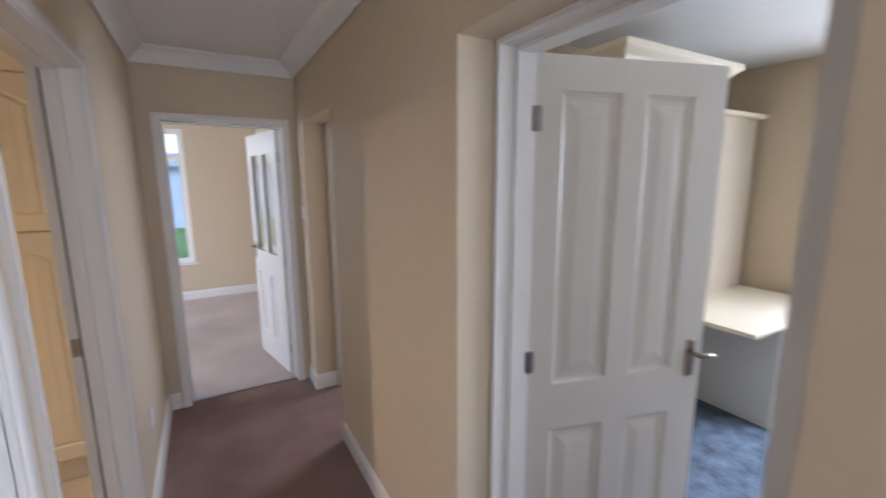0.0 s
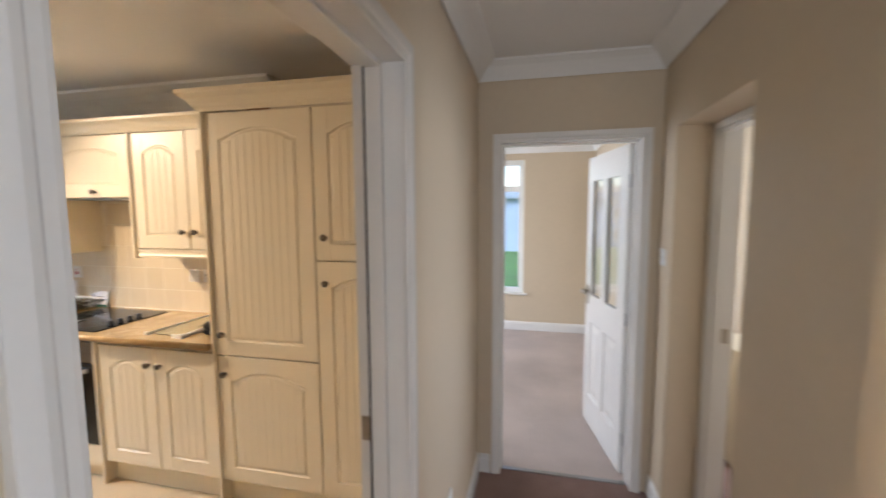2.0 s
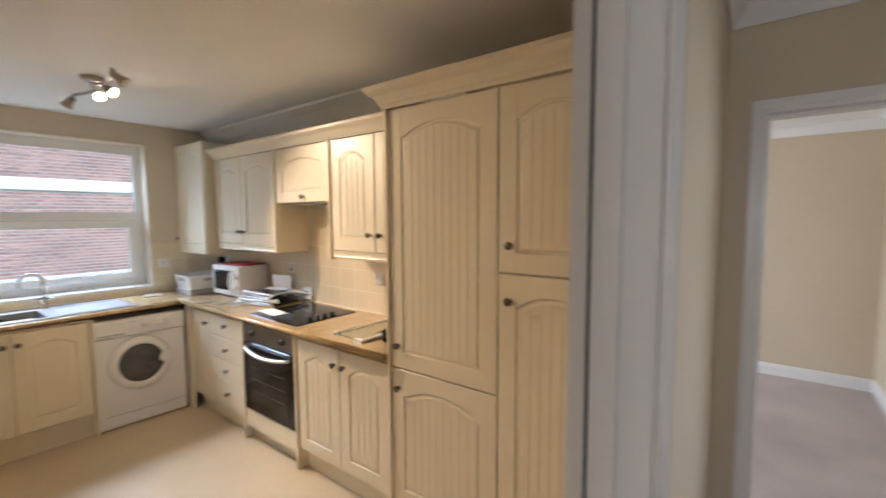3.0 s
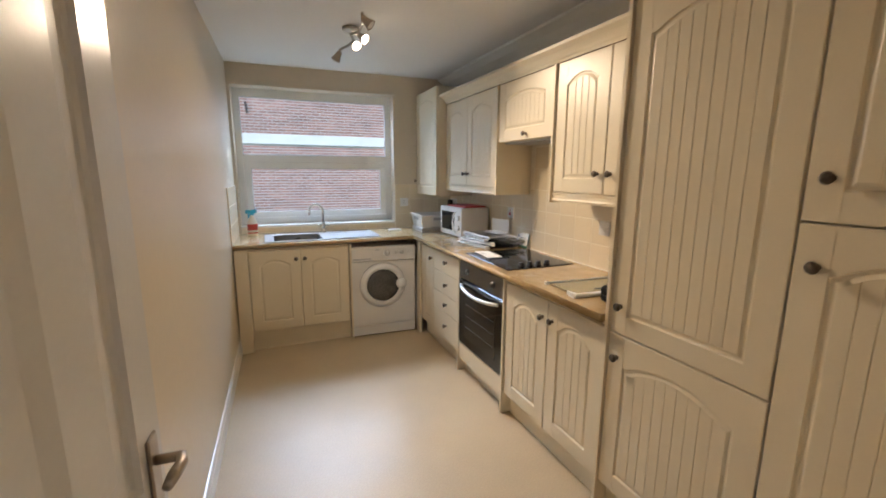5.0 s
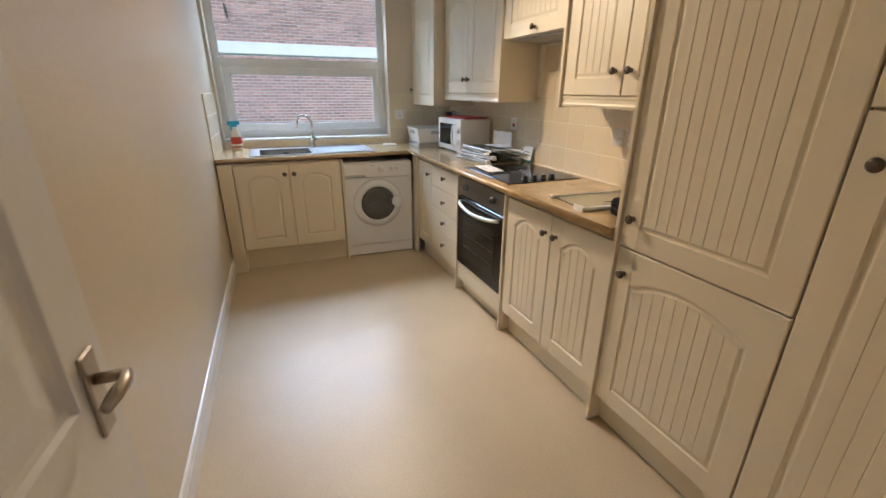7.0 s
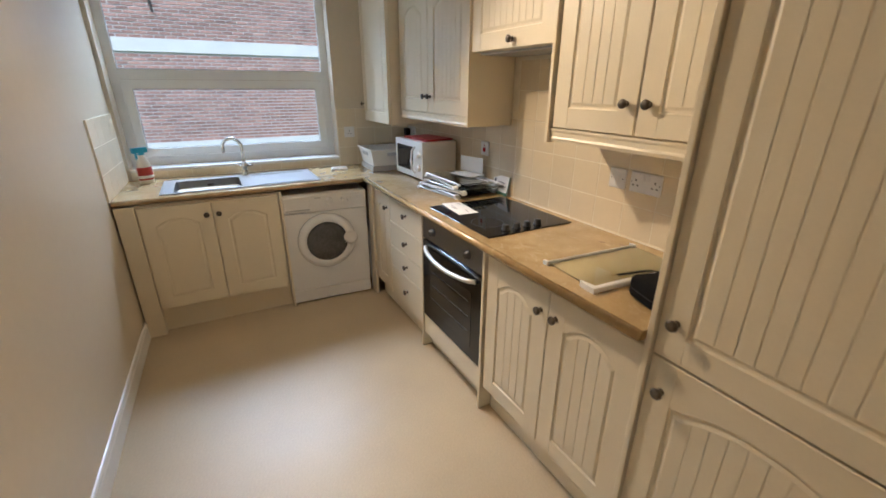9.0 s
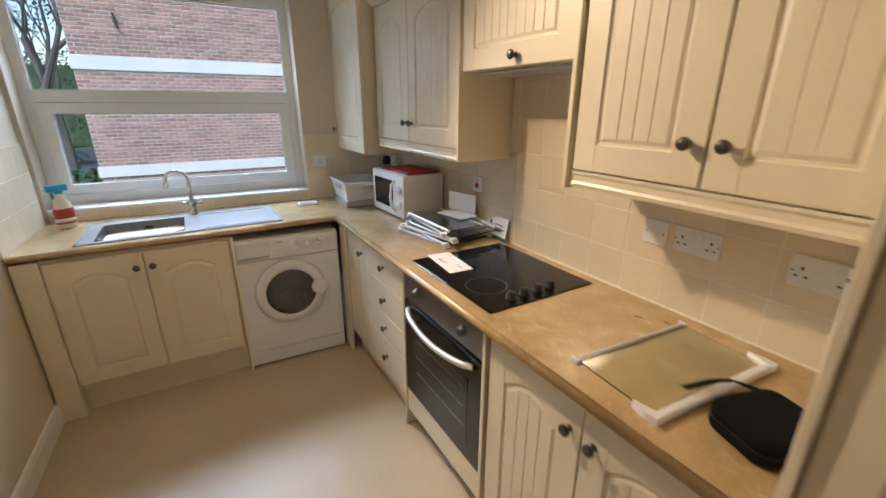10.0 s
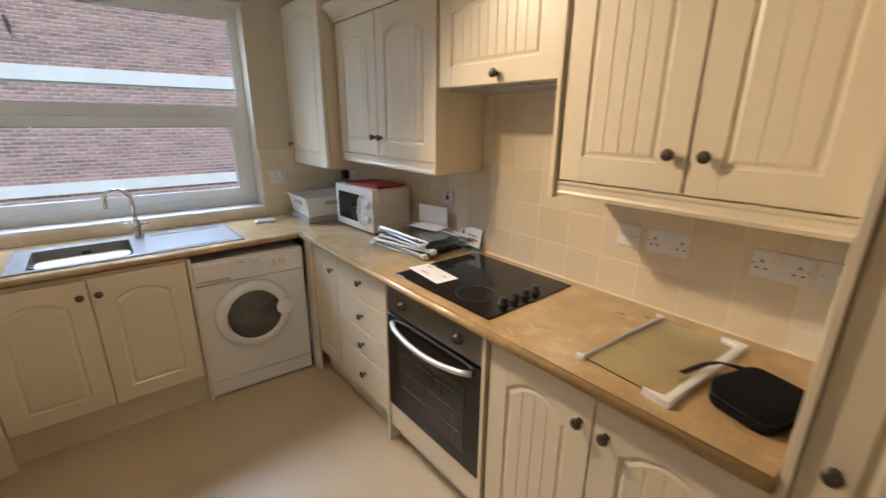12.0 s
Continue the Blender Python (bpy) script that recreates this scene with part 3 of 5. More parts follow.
part("window_frame", boxes((FX0, FX1, Y0, Y0 + 0.055, ZB, ZT), (FX0, FX1, Y1 - 0.055, Y1, ZB, ZT), (FX0, FX1, Y0 + 0.055, Y1 - 0.055, ZT - 0.075, ZT),
                           (FX0, FX1, Y0 + 0.055, Y1 - 0.055, ZB, ZB + 0.06), (FX0, FX1, Y0 + 0.055, Y1 - 0.055, 1.575, 1.64)), M_UPVC, window_1)
SY0, SY1, SZ0, SZ1 = Y0 + 0.06, Y1 - 0.06, ZB + 0.065, 1.572
sash = part("sash", boxes((FX0, FX1 + 0.014, SY0, SY0 + 0.055, SZ0, SZ1), (FX0, FX1 + 0.014, SY1 - 0.055, SY1, SZ0, SZ1), (FX0, FX1 + 0.014, SY0 + 0.055, SY1 - 0.055, SZ0, SZ0 + 0.055),
                          (FX0, FX1 + 0.014, SY0 + 0.055, SY1 - 0.055, SZ1 - 0.058, SZ1)), M_UPVC, window_1)
def gasket(parent, x, y0, y1, z0, z1, w=0.005):
    part("gasket", boxes((x, x + 0.004, y0, y0 + w, z0, z1), (x, x + 0.004, y1 - w, y1, z0, z1), (x, x + 0.004, y0 + w, y1 - w, z0, z0 + w), (x, x + 0.004, y0 + w, y1 - w, z1 - w, z1)), M_GREY_PLASTIC, parent, "thin dark glazing gasket")


gasket(sash, -0.1468, SY0 + 0.055, SY1 - 0.055, SZ0 + 0.055, SZ1 - 0.058)
gasket(window_1, -0.1568, Y0 + 0.055, Y1 - 0.055, 1.64, ZT - 0.075)
for nm, s in (("pane", (-0.162, -0.157, Y0 + 0.05, Y1 - 0.05, 1.63, ZT - 0.07)), ("pane", (-0.152, -0.147, SY0 + 0.05, SY1 - 0.05, SZ0 + 0.05, SZ1 - 0.05))):
    pn = part(nm, boxes(s), M_GLASS, window_1)
    pn.visible_shadow = False
part("window_sill", box(-0.14, 0.012, Y0 + 0.002, Y1 - 0.002, 0.966, 0.987, 0.004), M_GLOSS, window_1, "white painted sill board")
window_1_head = part("head_trim", box(-0.012, 0.010, Y0 - 0.02, Y1 + 0.02, ZT, ZT + 0.022, 0.003), M_KWALL, window_1)

window_2 = thing("window_2", pose(0.035, 6.78, 0), "tall white living room window with a top opener", "window", kind="structure")
part("window_frame", boxes((-1.75, -1.68, 0.05, 0.12, 0.50, 2.25), (-0.405, -0.335, 0.05, 0.12, 0.50, 2.25), (-1.68, -0.405, 0.05, 0.12, 0.50, 0.56), (-1.68, -0.405, 0.05, 0.12, 2.18, 2.25),
                           (-1.68, -0.405, 0.05, 0.12, 1.84, 1.915), (-0.94, -0.88, 0.05, 0.12, 0.56, 1.84), (-0.94, -0.88, 0.05, 0.12, 1.915, 2.18)), M_UPVC, window_2)
pn = part("pane", boxes((-1.70, -0.38, 0.08, 0.086, 0.54, 2.21)), M_GLASS, window_2)
pn.visible_shadow = False
part("window_sill", box(-1.80, -0.29, -0.03, 0.05, 0.475, 0.502, 0.005), M_GLOSS, window_2)

# ---- kitchen cabinets ----


def arch_line(t):
    return max(0.0, math.sin(math.pi * min(1, max(0, (t - 0.05) / 0.9)))) ** 0.7


def cabinet_door(x0, x1, z0, z1, arch=0.045, planks=True, s=0.078, t=0.02):
    """A framed cabinet door with a raised, arched panel of grooved boards; its face looks to -y at y = 0."""
    bm = bmesh.new()
    N = 16
    e = 0.003
    rail = 0.0008

    def outline(d):
        L, R, B, T = x0 + s + d, x1 - s - d, z0 + s + d, z1 - s - arch - d
        return [(L, B), (R, B)] + [(R + (L - R) * k / N, T + arch * arch_line(k / N)) for k in range(N + 1)]

    def vert(u, v, w):
        return bm.verts.new((u, w, v))

    def face(*q):
        bm.faces.new([vert(*c) for c in q])
    o = outline(0)
    L, R, B = o[0][0], o[1][0], o[0][1]
    face((x0 + e, z0 + e, 0), (L, z0 + e, 0), (L, z1 - e, 0), (x0 + e, z1 - e, 0))
    face((R, z0 + e, 0), (x1 - e, z0 + e, 0), (x1 - e, z1 - e, 0), (R, z1 - e, 0))
    face((L, z0 + e, rail), (R, z0 + e, rail), (R, B, rail), (L, B, rail))
    face((L, z0 + e, 0), (L, z0 + e, rail), (L, z1 - e, rail), (L, z1 - e, 0))
    face((R, z0 + e, rail), (R, z0 + e, 0), (R, z1 - e, 0), (R, z1 - e, rail))
    for a, b in zip(o[2:], o[3:]):
        face((b[0], b[1], rail), (a[0], a[1], rail), (a[0], z1 - e, rail), (b[0], z1 - e, rail))
    rings = [[vert(u, v, w) for u, v in outline(d)] for d, w in ((0, rail), (0.004, 0.006), (0.011, 0.0065), (0.022, 0.0022))]
    n = len(o)
    for a, b in zip(rings, rings[1:]):
        for k in range(n):
            bm.faces.new((a[k], a[(k + 1) % n], b[(k + 1) % n], b[k]))
    d = 0.022
    L2, R2, B2, T2 = x0 + s + d, x1 - s - d, z0 + s + d, z1 - s - arch - d
    cols = {round(R2 + (L2 - R2) * k / N, 5): 0.0022 for k in range(N + 1)}
    if planks:
        m = max(2, round((R2 - L2) / 0.044))
        for k in range(1, m):
            u = L2 + (R2 - L2) * k / m
            for du in (-0.0024, 0.0, 0.0024):
                cols[round(u + du, 5)] = 0.0022 if du else 0.0044
            for du in list(cols):
                if 0.0001 < abs(du - u) < 0.0023:
                    del cols[du]
    us = sorted(cols)

    def top(u):
        return T2 + arch * arch_line((R2 - u) / (R2 - L2))
    for a, b in zip(us, us[1:]):
        face((a, B2, cols[a]), (b, B2, cols[b]), (b, top(b), cols[b]), (a, top(a), cols[a]))
    loops = [[vert(*c) for c in q] for q in (
        ((x0 + e, z0 + e, 0), (x1 - e, z0 + e, 0), (x1 - e, z1 - e, 0), (x0 + e, z1 - e, 0)),
        ((x0, z0, e), (x1, z0, e), (x1, z1, e), (x0, z1, e)), ((x0, z0, t), (x1, z0, t), (x1, z1, t), (x0, z1, t)))]
    for a, b in zip(loops, loops[1:]):
        for k in range(4):
            bm.faces.new((b[k], b[(k + 1) % 4], a[(k + 1) % 4], a[k])[::-1])
    bm.faces.new(loops[-1])
    return bm


KNOB = mesh_of(lathe([(0.010, 0.0), (0.0105, 0.002), (0.0065, 0.006), (0.006, 0.011), (0.009, 0.014), (0.0155, 0.018), (0.017, 0.022), (0.0155, 0.027), (0.009, 0.030), (0.002, 0.031)], 20, "-y"), "knob")
KNOB.materials.append(M_PEWTER)
for p in KNOB.polygons:
    p.use_smooth = True


def knob(parent, x, z, y=0.0):
    k = new("knob", KNOB)
    k.parent = parent
    k.location = (x, y, z)
    tagged(k, "round aged pewter knob")


def cabinet(name, m, w, z0, z1, depth, doors, label, group="", end_left=False, end_right=False, open_below=False, plinth=True, planks=True):
    """A cabinet unit: local x along its width, front face at y = 0, depth towards +y. Doors are (x0, x1, z0, z1, knob x, knob z, arch)."""
    c = thing(name, m, label, "cabinet", group)
    bm = boxes((0.001, w - 0.001, 0.022, depth, z0 + 0.001, z1 - 0.001))
    part("carcass", bm, M_CREAM_IN, c)
    for x0, x1, a, b, kx, kz, arch in doors:
        if arch is None:
            d = part("drawer", box(x0, x1, 0.0, 0.02, a, b, 0.005, 2), M_CREAM, c)
        else:
            d = part("door", cabinet_door(x0, x1, a, b, arch, planks), M_CREAM, c)
        knob(d, kx, kz)
    if end_left:
        part("end_panel", box(-0.018, 0.0, -0.012, depth, end_left, z1, 0.002), M_CREAM, c)
    if end_right:
        part("end_panel", box(w, w + 0.018, -0.012, depth, end_right, z1, 0.002), M_CREAM, c)
    if z0 > 0.1 and z0 < 0.2 and plinth:
        part("plinth", boxes((0.0, w, 0.055, 0.073, 0.0, z0)), M_CREAM, c)
    return c


FY = 3.05
ZD, ZC = 0.142, 0.868
BASE = "base units under the worktop"
cabinet("base_cabinet", pose(-4.062, FY, 0), 0.303, ZD, ZC, 0.55, [(0.012, 0.300, ZD + 0.003, 0.85, 0.265, 0.765, 0.035)], "narrow cream corner base cabinet with one arched door", BASE, planks=False)
cabinet("drawer_cabinet", pose(-3.757, FY, 0), 0.504, ZD, ZC, 0.55,
        [(0.003, 0.500, 0.692, 0.85, 0.275, 0.785, None), (0.003, 0.500, 0.518, 0.687, 0.275, 0.602, None), (0.003, 0.500, 0.368, 0.513, 0.275, 0.44, None), (0.003, 0.500, ZD + 0.003, 0.363, 0.275, 0.262, None)],
        "cream base cabinet with four plain drawers", BASE)
cabinet("base_cabinet", pose(-2.585, FY, 0), 0.79, ZD, ZC, 0.55,
        [(0.002, 0.393, ZD + 0.003, 0.85, 0.355, 0.757, 0.05), (0.397, 0.788, ZD + 0.003, 0.85, 0.435, 0.757, 0.05)], "cream double base cabinet with arched grooved doors", BASE)

single("corner_post", box(-4.135, -4.050, 3.030, 3.050, 0.0, 0.868, 0.002), M_CREAM, "cream corner filler post beside the washing machine", "panel")

# oven housing and oven
housing = thing("oven_housing", pose(-3.25, FY, 0), "cream oven housing standing on two end panels", "cabinet", BASE)
part("end_panel", box(0.0, 0.018, -0.01, 0.53, 0.0, ZC, 0.002), M_CREAM, housing)
part("end_panel", box(0.636, 0.654, -0.01, 0.53, 0.0, ZC, 0.002), M_CREAM, housing)
part("filler_panel", box(0.020, 0.634, 0.0, 0.018, 0.10, 0.232, 0.002), M_CREAM, housing)
part("plinth", boxes((0.018, 0.636, 0.055, 0.073, 0, 0.098)), M_CREAM, housing)

oven = thing("oven", pose(-3.226, FY, 0.236), "built-in electric oven, grey steel panel and dark glass door", "oven")
part("body", boxes((0.004, 0.606, 0.03, 0.52, 0.0, 0.62)), M_BLACK, oven)
part("control_panel", box(0.0, 0.610, -0.004, 0.03, 0.497, 0.622, 0.003), M_OVEN_STEEL, oven, "grey steel control panel")
od = part("oven_door", box(0.0, 0.610, -0.006, 0.03, 0.0, 0.488, 0.004), M_BLACK_GLASS, oven, "dark glass oven door")
part("inner_window", boxes((0.085, 0.525, -0.0075, -0.0055, 0.07, 0.375)), material("smoked_oven_glass", (0.035, 0.033, 0.03), 0.08, vary=0.1, bump=0.0), od)
for k in range(3):
    part("rack", boxes((0.11, 0.50, -0.0085, -0.0072, 0.15 + 0.085 * k, 0.153 + 0.085 * k)), M_OVEN_STEEL, od)
hp = [(0.045 + 0.52 * k / 12, -0.012 - 0.040 * math.sin(math.pi * k / 12) ** 0.5, 0.452 - 0.022 * math.sin(math.pi * k / 12)) for k in range(13)]
part("handle", tube(hp, 0.012, 10), M_PALE_METAL, od, "bowed bright steel handle", True)
for x in (0.125, 0.485):
    part("knob", lathe([(0.024, 0.0), (0.024, 0.004), (0.018, 0.006), (0.017, 0.022), (0.015, 0.024), (0.001, 0.024)], 20, "-y", (x, -0.004, 0.56)), material("dark_knob_metal", (0.09, 0.09, 0.09), 0.4, 0.7, bump=0.0), oven, "round control knob", True)

# tall units
TL, TZ = -1.782, 2.105
tall = cabinet("tall_cabinet", pose(TL, FY, 0), 0.603, ZD, TZ, 0.575,
               [(0.003, 0.600, 0.850, TZ - 0.006, 0.05, 0.963, 0.055), (0.003, 0.600, ZD + 0.003, 0.844, 0.05, 0.747, 0.055)],
               "tall cream integrated fridge housing with two arched doors", "tall units", end_left=0.001)
cabinet("tall_cabinet", pose(TL + 0.604, FY, 0), 0.46, ZD, TZ, 0.575,
        [(0.003, 0.457, 1.368, TZ - 0.006, 0.055, 1.478, 0.05), (0.003, 0.457, ZD + 0.003, 1.362, 0.055, 1.254, 0.05)],
        "tall cream larder cabinet with two arched doors", "tall units")
part("filler", box(1.065, 1.181, 0.004, 0.022, 0.0, TZ), M_CREAM, tall)

# wall units
WY = 3.335
WG = "wall units above the worktop"
WB, WT = 1.378, 2.092
cabinet("wall_cabinet", pose(-2.583, WY, 0), 0.765, WB - 0.003, WT, 0.29,
        [(0.012, 0.405, WB, WT - 0.005, 0.363, 1.482, 0.045), (0.411, 0.762, WB, WT - 0.005, 0.452, 1.482, 0.045)], "cream double wall cabinet with arched grooved doors", WG, end_left=1.315)
cabinet("hood_cabinet", pose(-3.220, WY, 0), 0.617, 1.695, WT, 0.29, [(0.003, 0.614, 1.698, WT - 0.005, 0.340, 1.735, 0.035)], "cream flap-door cabinet over the cooker hood", WG)
cabinet("wall_cabinet", pose(-4.165, WY, 0), 0.924, WB - 0.003, WT, 0.29,
        [(0.003, 0.432, WB, WT - 0.005, 0.400, 1.475, 0.045), (0.437, 0.921, WB, WT - 0.005, 0.470, 1.475, 0.045)], "cream double wall cabinet beside the corner cupboard", WG, end_right=1.325)
cabinet("corner_cabinet", pose(-4.760, 3.245, 0), 0.575, 1.268, 2.255, 0.38, [(0.004, 0.571, 1.271, 2.250, 0.03, 1.40, 0.045)], "cream corner wall cabinet, taller than its neighbours", WG, planks=False)
for nm, x0, x1 in (("pelmet", -2.581, -1.803), ("pelmet", -4.162, -3.244)):
    bm = bmesh.new()
    sweep(bm, [(0, 0), (0.018, 0), (0.022, 0.012), (0.017, 0.020), (0.017, 0.036), (0.021, 0.044), (0.021, 0.052), (0, 0.052)], [((x0, WY + 0.022, 1.322), (0, -1)), ((x1, WY + 0.022, 1.322), (0, -1))])
    single(nm, bm, M_CREAM, "cream moulded light pelmet under the wall cabinet", "pelmet", group="pelmets")
part("hood_tray", boxes((0.03, 0.58, 0.04, 0.28, 1.685, 1.6945)), M_GREY_PLASTIC, bpy.data.objects["hood_cabinet"], "grey cooker hood filter tray")

CORN = [(0, 0), (0.006, 0), (0.010, 0.012), (0.016, 0.018), (0.022, 0.030), (0.036, 0.048), (0.056, 0.062), (0.062, 0.068), (0.062, 0.084), (0, 0.084)]


def cornice(name, pts, z, label, scale=1.0):
    bm = bmesh.new()
    sweep(bm, [(a * scale, b * scale) for a, b in CORN], [((p[0], p[1], z), o) for p, o in pts])
    return single(name, bm, M_CREAM, label, "cornice")


cornice("cornice", [((-4.165, WY + 0.28), (-1, 0)), ((-4.165, WY + 0.004), (-1, -1)), ((-1.803, WY + 0.004), (0, -1))], WT, "cream moulded cornice along the wall cabinets")
cornice("cornice", [((TL - 0.018, 3.625), (-1, 0)), ((TL - 0.018, FY - 0.008), (-1, -1)), ((-0.603, FY - 0.008), (0, -1))], TZ, "deep cream moulded cornice round the tall cabinets", 1.15)

# sink unit on the window wall
SINK = pose(-4.155, 1.565, 0, 0, 0, 90 - 1.0)
sink_unit = cabinet("sink_cabinet", SINK, 0.845, ZD + 0.03, ZC, 0.50,
                    [(0.045, 0.437, ZD + 0.035, 0.85, 0.405, 0.775, 0.04), (0.442, 0.835, ZD + 0.035, 0.85, 0.475, 0.775, 0.04)], "cream sink base cabinet with two flat arched doors", BASE, planks=False)
part("end_panel", box(-0.058, 0.040, -0.012, 0.50, 0.0, ZC, 0.002), M_CREAM, sink_unit)
part("side_panel", box(0.846, 0.862, -0.010, 0.50, 0.0, ZC, 0.002), M_CREAM, sink_unit)

# ---- worktop, sink and tap ----
ZT0, ZW = 0.878, 0.910
HX0, HX1, HY0, HY1 = -4.590, -4.225, 1.80, 2.22
bm = boxes((-4.76, -1.803, 3.025, 3.628, ZT0, ZW), (HX1, -4.160, 1.505, 3.025, ZT0, ZW), (-4.78, HX0, 1.505, 3.025, ZT0, ZW), (HX0, HX1, 1.505, HY0, ZT0, ZW), (HX0, HX1, HY1, 3.025, ZT0, ZW))
nose = [(0.0, 0.0), (0.012, 0.001), (0.018, 0.007), (0.020, 0.015), (0.018, 0.024), (0.011, 0.030), (0.0, 0.032)]
bmesh.ops.remove_doubles(bm, verts=bm.verts[:], dist=0.0005)
worktop = single("worktop", bm, M_WORKTOP, "tan mottled laminate worktop with rounded front edge, turning the corner", "worktop")
part("front_edge", sweep(bmesh.new(), nose, [((-4.160, 3.025, ZT0), (0, -1)), ((-1.803, 3.025, ZT0), (0, -1))]), M_WORKTOP, worktop, "rounded front edge", True)
part("front_edge", sweep(bmesh.new(), nose, [((-4.160, 1.505, ZT0), (1, 0)), ((-4.160, 3.025, ZT0), (1, 0))]), M_WORKTOP, worktop, "rounded front edge", True)
for x, y, r in ((-2.356, 3.483, 20), (-2.286, 3.527, -15), (-2.166, 3.446, 40)):
    b = lathe([(0.016, 0.0), (0.016, 0.0008), (0.001, 0.0008)], 14)
    bmesh.ops.transform(b, matrix=pose(x, y, ZW, 0, 0, r) @ Matrix.Diagonal((1.0, 0.38, 1, 1)), verts=b.verts[:])
    part("burn_mark", b, M_SCORCH_SHADE, worktop, "small brown scorch mark")

bead = boxes((-4.72, -1.803, 3.615, 3.622, ZW, ZW + 0.006))
single("sealant_bead", bead, M_GROUT, "white sealant bead between worktop and tiles", "sealant", kind="structure")

sink = thing("kitchen_sink", pose(0, 0, 0), "stainless steel inset sink with one bowl and a drainer", "sink")
SX0, SX1, S0, S1 = -4.655, -4.195, 1.74, 2.715
plate = boxes((HX1 - 0.012, SX1, S0, S1, ZW, ZW + 0.004), (SX0, HX0 + 0.012, S0, S1, ZW, ZW + 0.004), (HX0 + 0.012, HX1 - 0.012, S0, HY0 + 0.012, ZW, ZW + 0.004), (HX0 + 0.012, HX1 - 0.012, HY1 - 0.012, S1, ZW, ZW + 0.004))
for a in ((SX0, SX1, S0, S0 + 0.008), (SX0, SX1, S1 - 0.008, S1), (SX0, SX0 + 0.008, S0, S1), (SX1 - 0.008, SX1, S0, S1)):
    add_box(plate, a[0], a[1], a[2], a[3], ZW + 0.004, ZW + 0.0065)
part("sink_top", plate, M_STEEL, sink)
bm = bmesh.new()
rings = []
for inset, z, rad in ((0.012, 0.9145, 0.06), (0.016, 0.90, 0.06), (0.026, 0.78, 0.06), (0.036, 0.755, 0.055), (0.065, 0.745, 0.04)):
    ring = []
    x0, x1, y0, y1 = HX0 + inset, HX1 - inset, HY0 + inset, HY1 - inset
    for cx, cy, a0 in ((x1 - rad, y1 - rad, 0), (x0 + rad, y1 - rad, 90), (x0 + rad, y0 + rad, 180), (x1 - rad, y0 + rad, 270)):
        for k in range(6):
            a = radians(a0 + 18 * k)
            ring.append(bm.verts.new((cx + rad * math.cos(a), cy + rad * math.sin(a), z)))
    rings.append(ring)
for a, b in zip(rings, rings[1:]):
    for k in range(len(a)):
        bm.faces.new((a[k], b[k], b[(k + 1) % len(a)], a[(k + 1) % len(a)]))
bm.faces.new(rings[-1])
part("bowl", bm, M_BOWL, sink, "rectangular steel bowl", True)
for x in (-4.60, -4.24):
    part("drainer_bead", box(x, x + 0.012, 2.30, 2.67, ZW + 0.0035, ZW + 0.0065, 0.001), M_STEEL, sink)
part("drain_slot", boxes((-4.585, -4.575, 2.31, 2.66, ZW + 0.0038, ZW + 0.0046)), M_OVEN_STEEL, sink)
part("overflow", boxes((HX0 + 0.012, HX0 + 0.020, 2.00, 2.04, 0.865, 0.885)), M_DARK, sink, "slotted overflow")
part("waste", lathe([(0.045, 0.7455), (0.045, 0.749), (0.035, 0.7485), (0.001, 0.747)], 24, "z", (-4.41, 2.01, 0)), M_CHROME, sink, "round chrome waste", True)

tap = thing("mixer_tap", pose(-4.630, 2.262, ZW + 0.004, 0, 0, -22), "chrome mixer tap with swan neck and two levers", "tap")
part("base", lathe([(0.026, 0), (0.026, 0.006), (0.020, 0.010), (0.019, 0.055), (0.022, 0.060), (0.022, 0.085), (0.014, 0.095), (0.012, 0.10), (0.001, 0.10)], 20), M_CHROME, tap, "", True)
sp = [(0, 0, 0.09), (0, 0, 0.20)] + [(0, -0.065 + 0.065 * math.cos(radians(a)), 0.20 + 0.065 * math.sin(radians(a))) for a in range(15, 181, 15)] + [(0, -0.130, 0.165)]
part("spout", tube(sp, 0.0125, 12), M_CHROME, tap, "swan neck spout", True)
for s in (-1, 1):
    lv = part("lever", tube([(0, 0.018 * s, 0.07), (0.0, 0.045 * s, 0.072), (0.004, 0.062 * s, 0.078)], 0.007, 10), M_CHROME, tap, "side lever", True)

# ---- hob ----
hob = thing("hob", pose(-2.906, 3.318, ZW), "black ceramic glass hob with four side knobs", "hob")
part("glass", box(-0.288, 0.288, -0.247, 0.247, 0.0, 0.006, 0.002), M_BLACK_GLASS, hob)
for x, y, r in ((0.10, -0.125, 0.078),):
    bm = bmesh.new()
    a = [bm.verts.new((x + r * math.cos(k * math.pi / 24), y + r * math.sin(k * math.pi / 24), 0.0064)) for k in range(48)]
    b = [bm.verts.new((x + (r + 0.0022) * math.cos(k * math.pi / 24), y + (r + 0.0022) * math.sin(k * math.pi / 24), 0.0064)) for k in range(48)]
    for k in range(48):
        bm.faces.new((a[k], b[k], b[(k + 1) % 48], a[(k + 1) % 48]))
    part("ring", bm, M_RING, hob, "thin grey cooking zone ring")
for k in range(4):
    part("knob", lathe([(0.021, 0.006), (0.021, 0.010), (0.017, 0.013), (0.0155, 0.030), (0.013, 0.032), (0.001, 0.032)], 18, "z", (0.238, -0.118 + 0.063 * k, 0)), M_BLACK, hob, "black control knob", True)

# ---- washing machine ----
wm = thing("washing_machine", pose(-4.152, 2.417, 0, 0, 0, 90 - 3.5), "white front-loading washing machine under the worktop", "washing machine")
part("body", box(0.0, 0.592, 0.012, 0.50, 0.01, 0.832, 0.008, 2), M_WHITE_ENAMEL, wm)
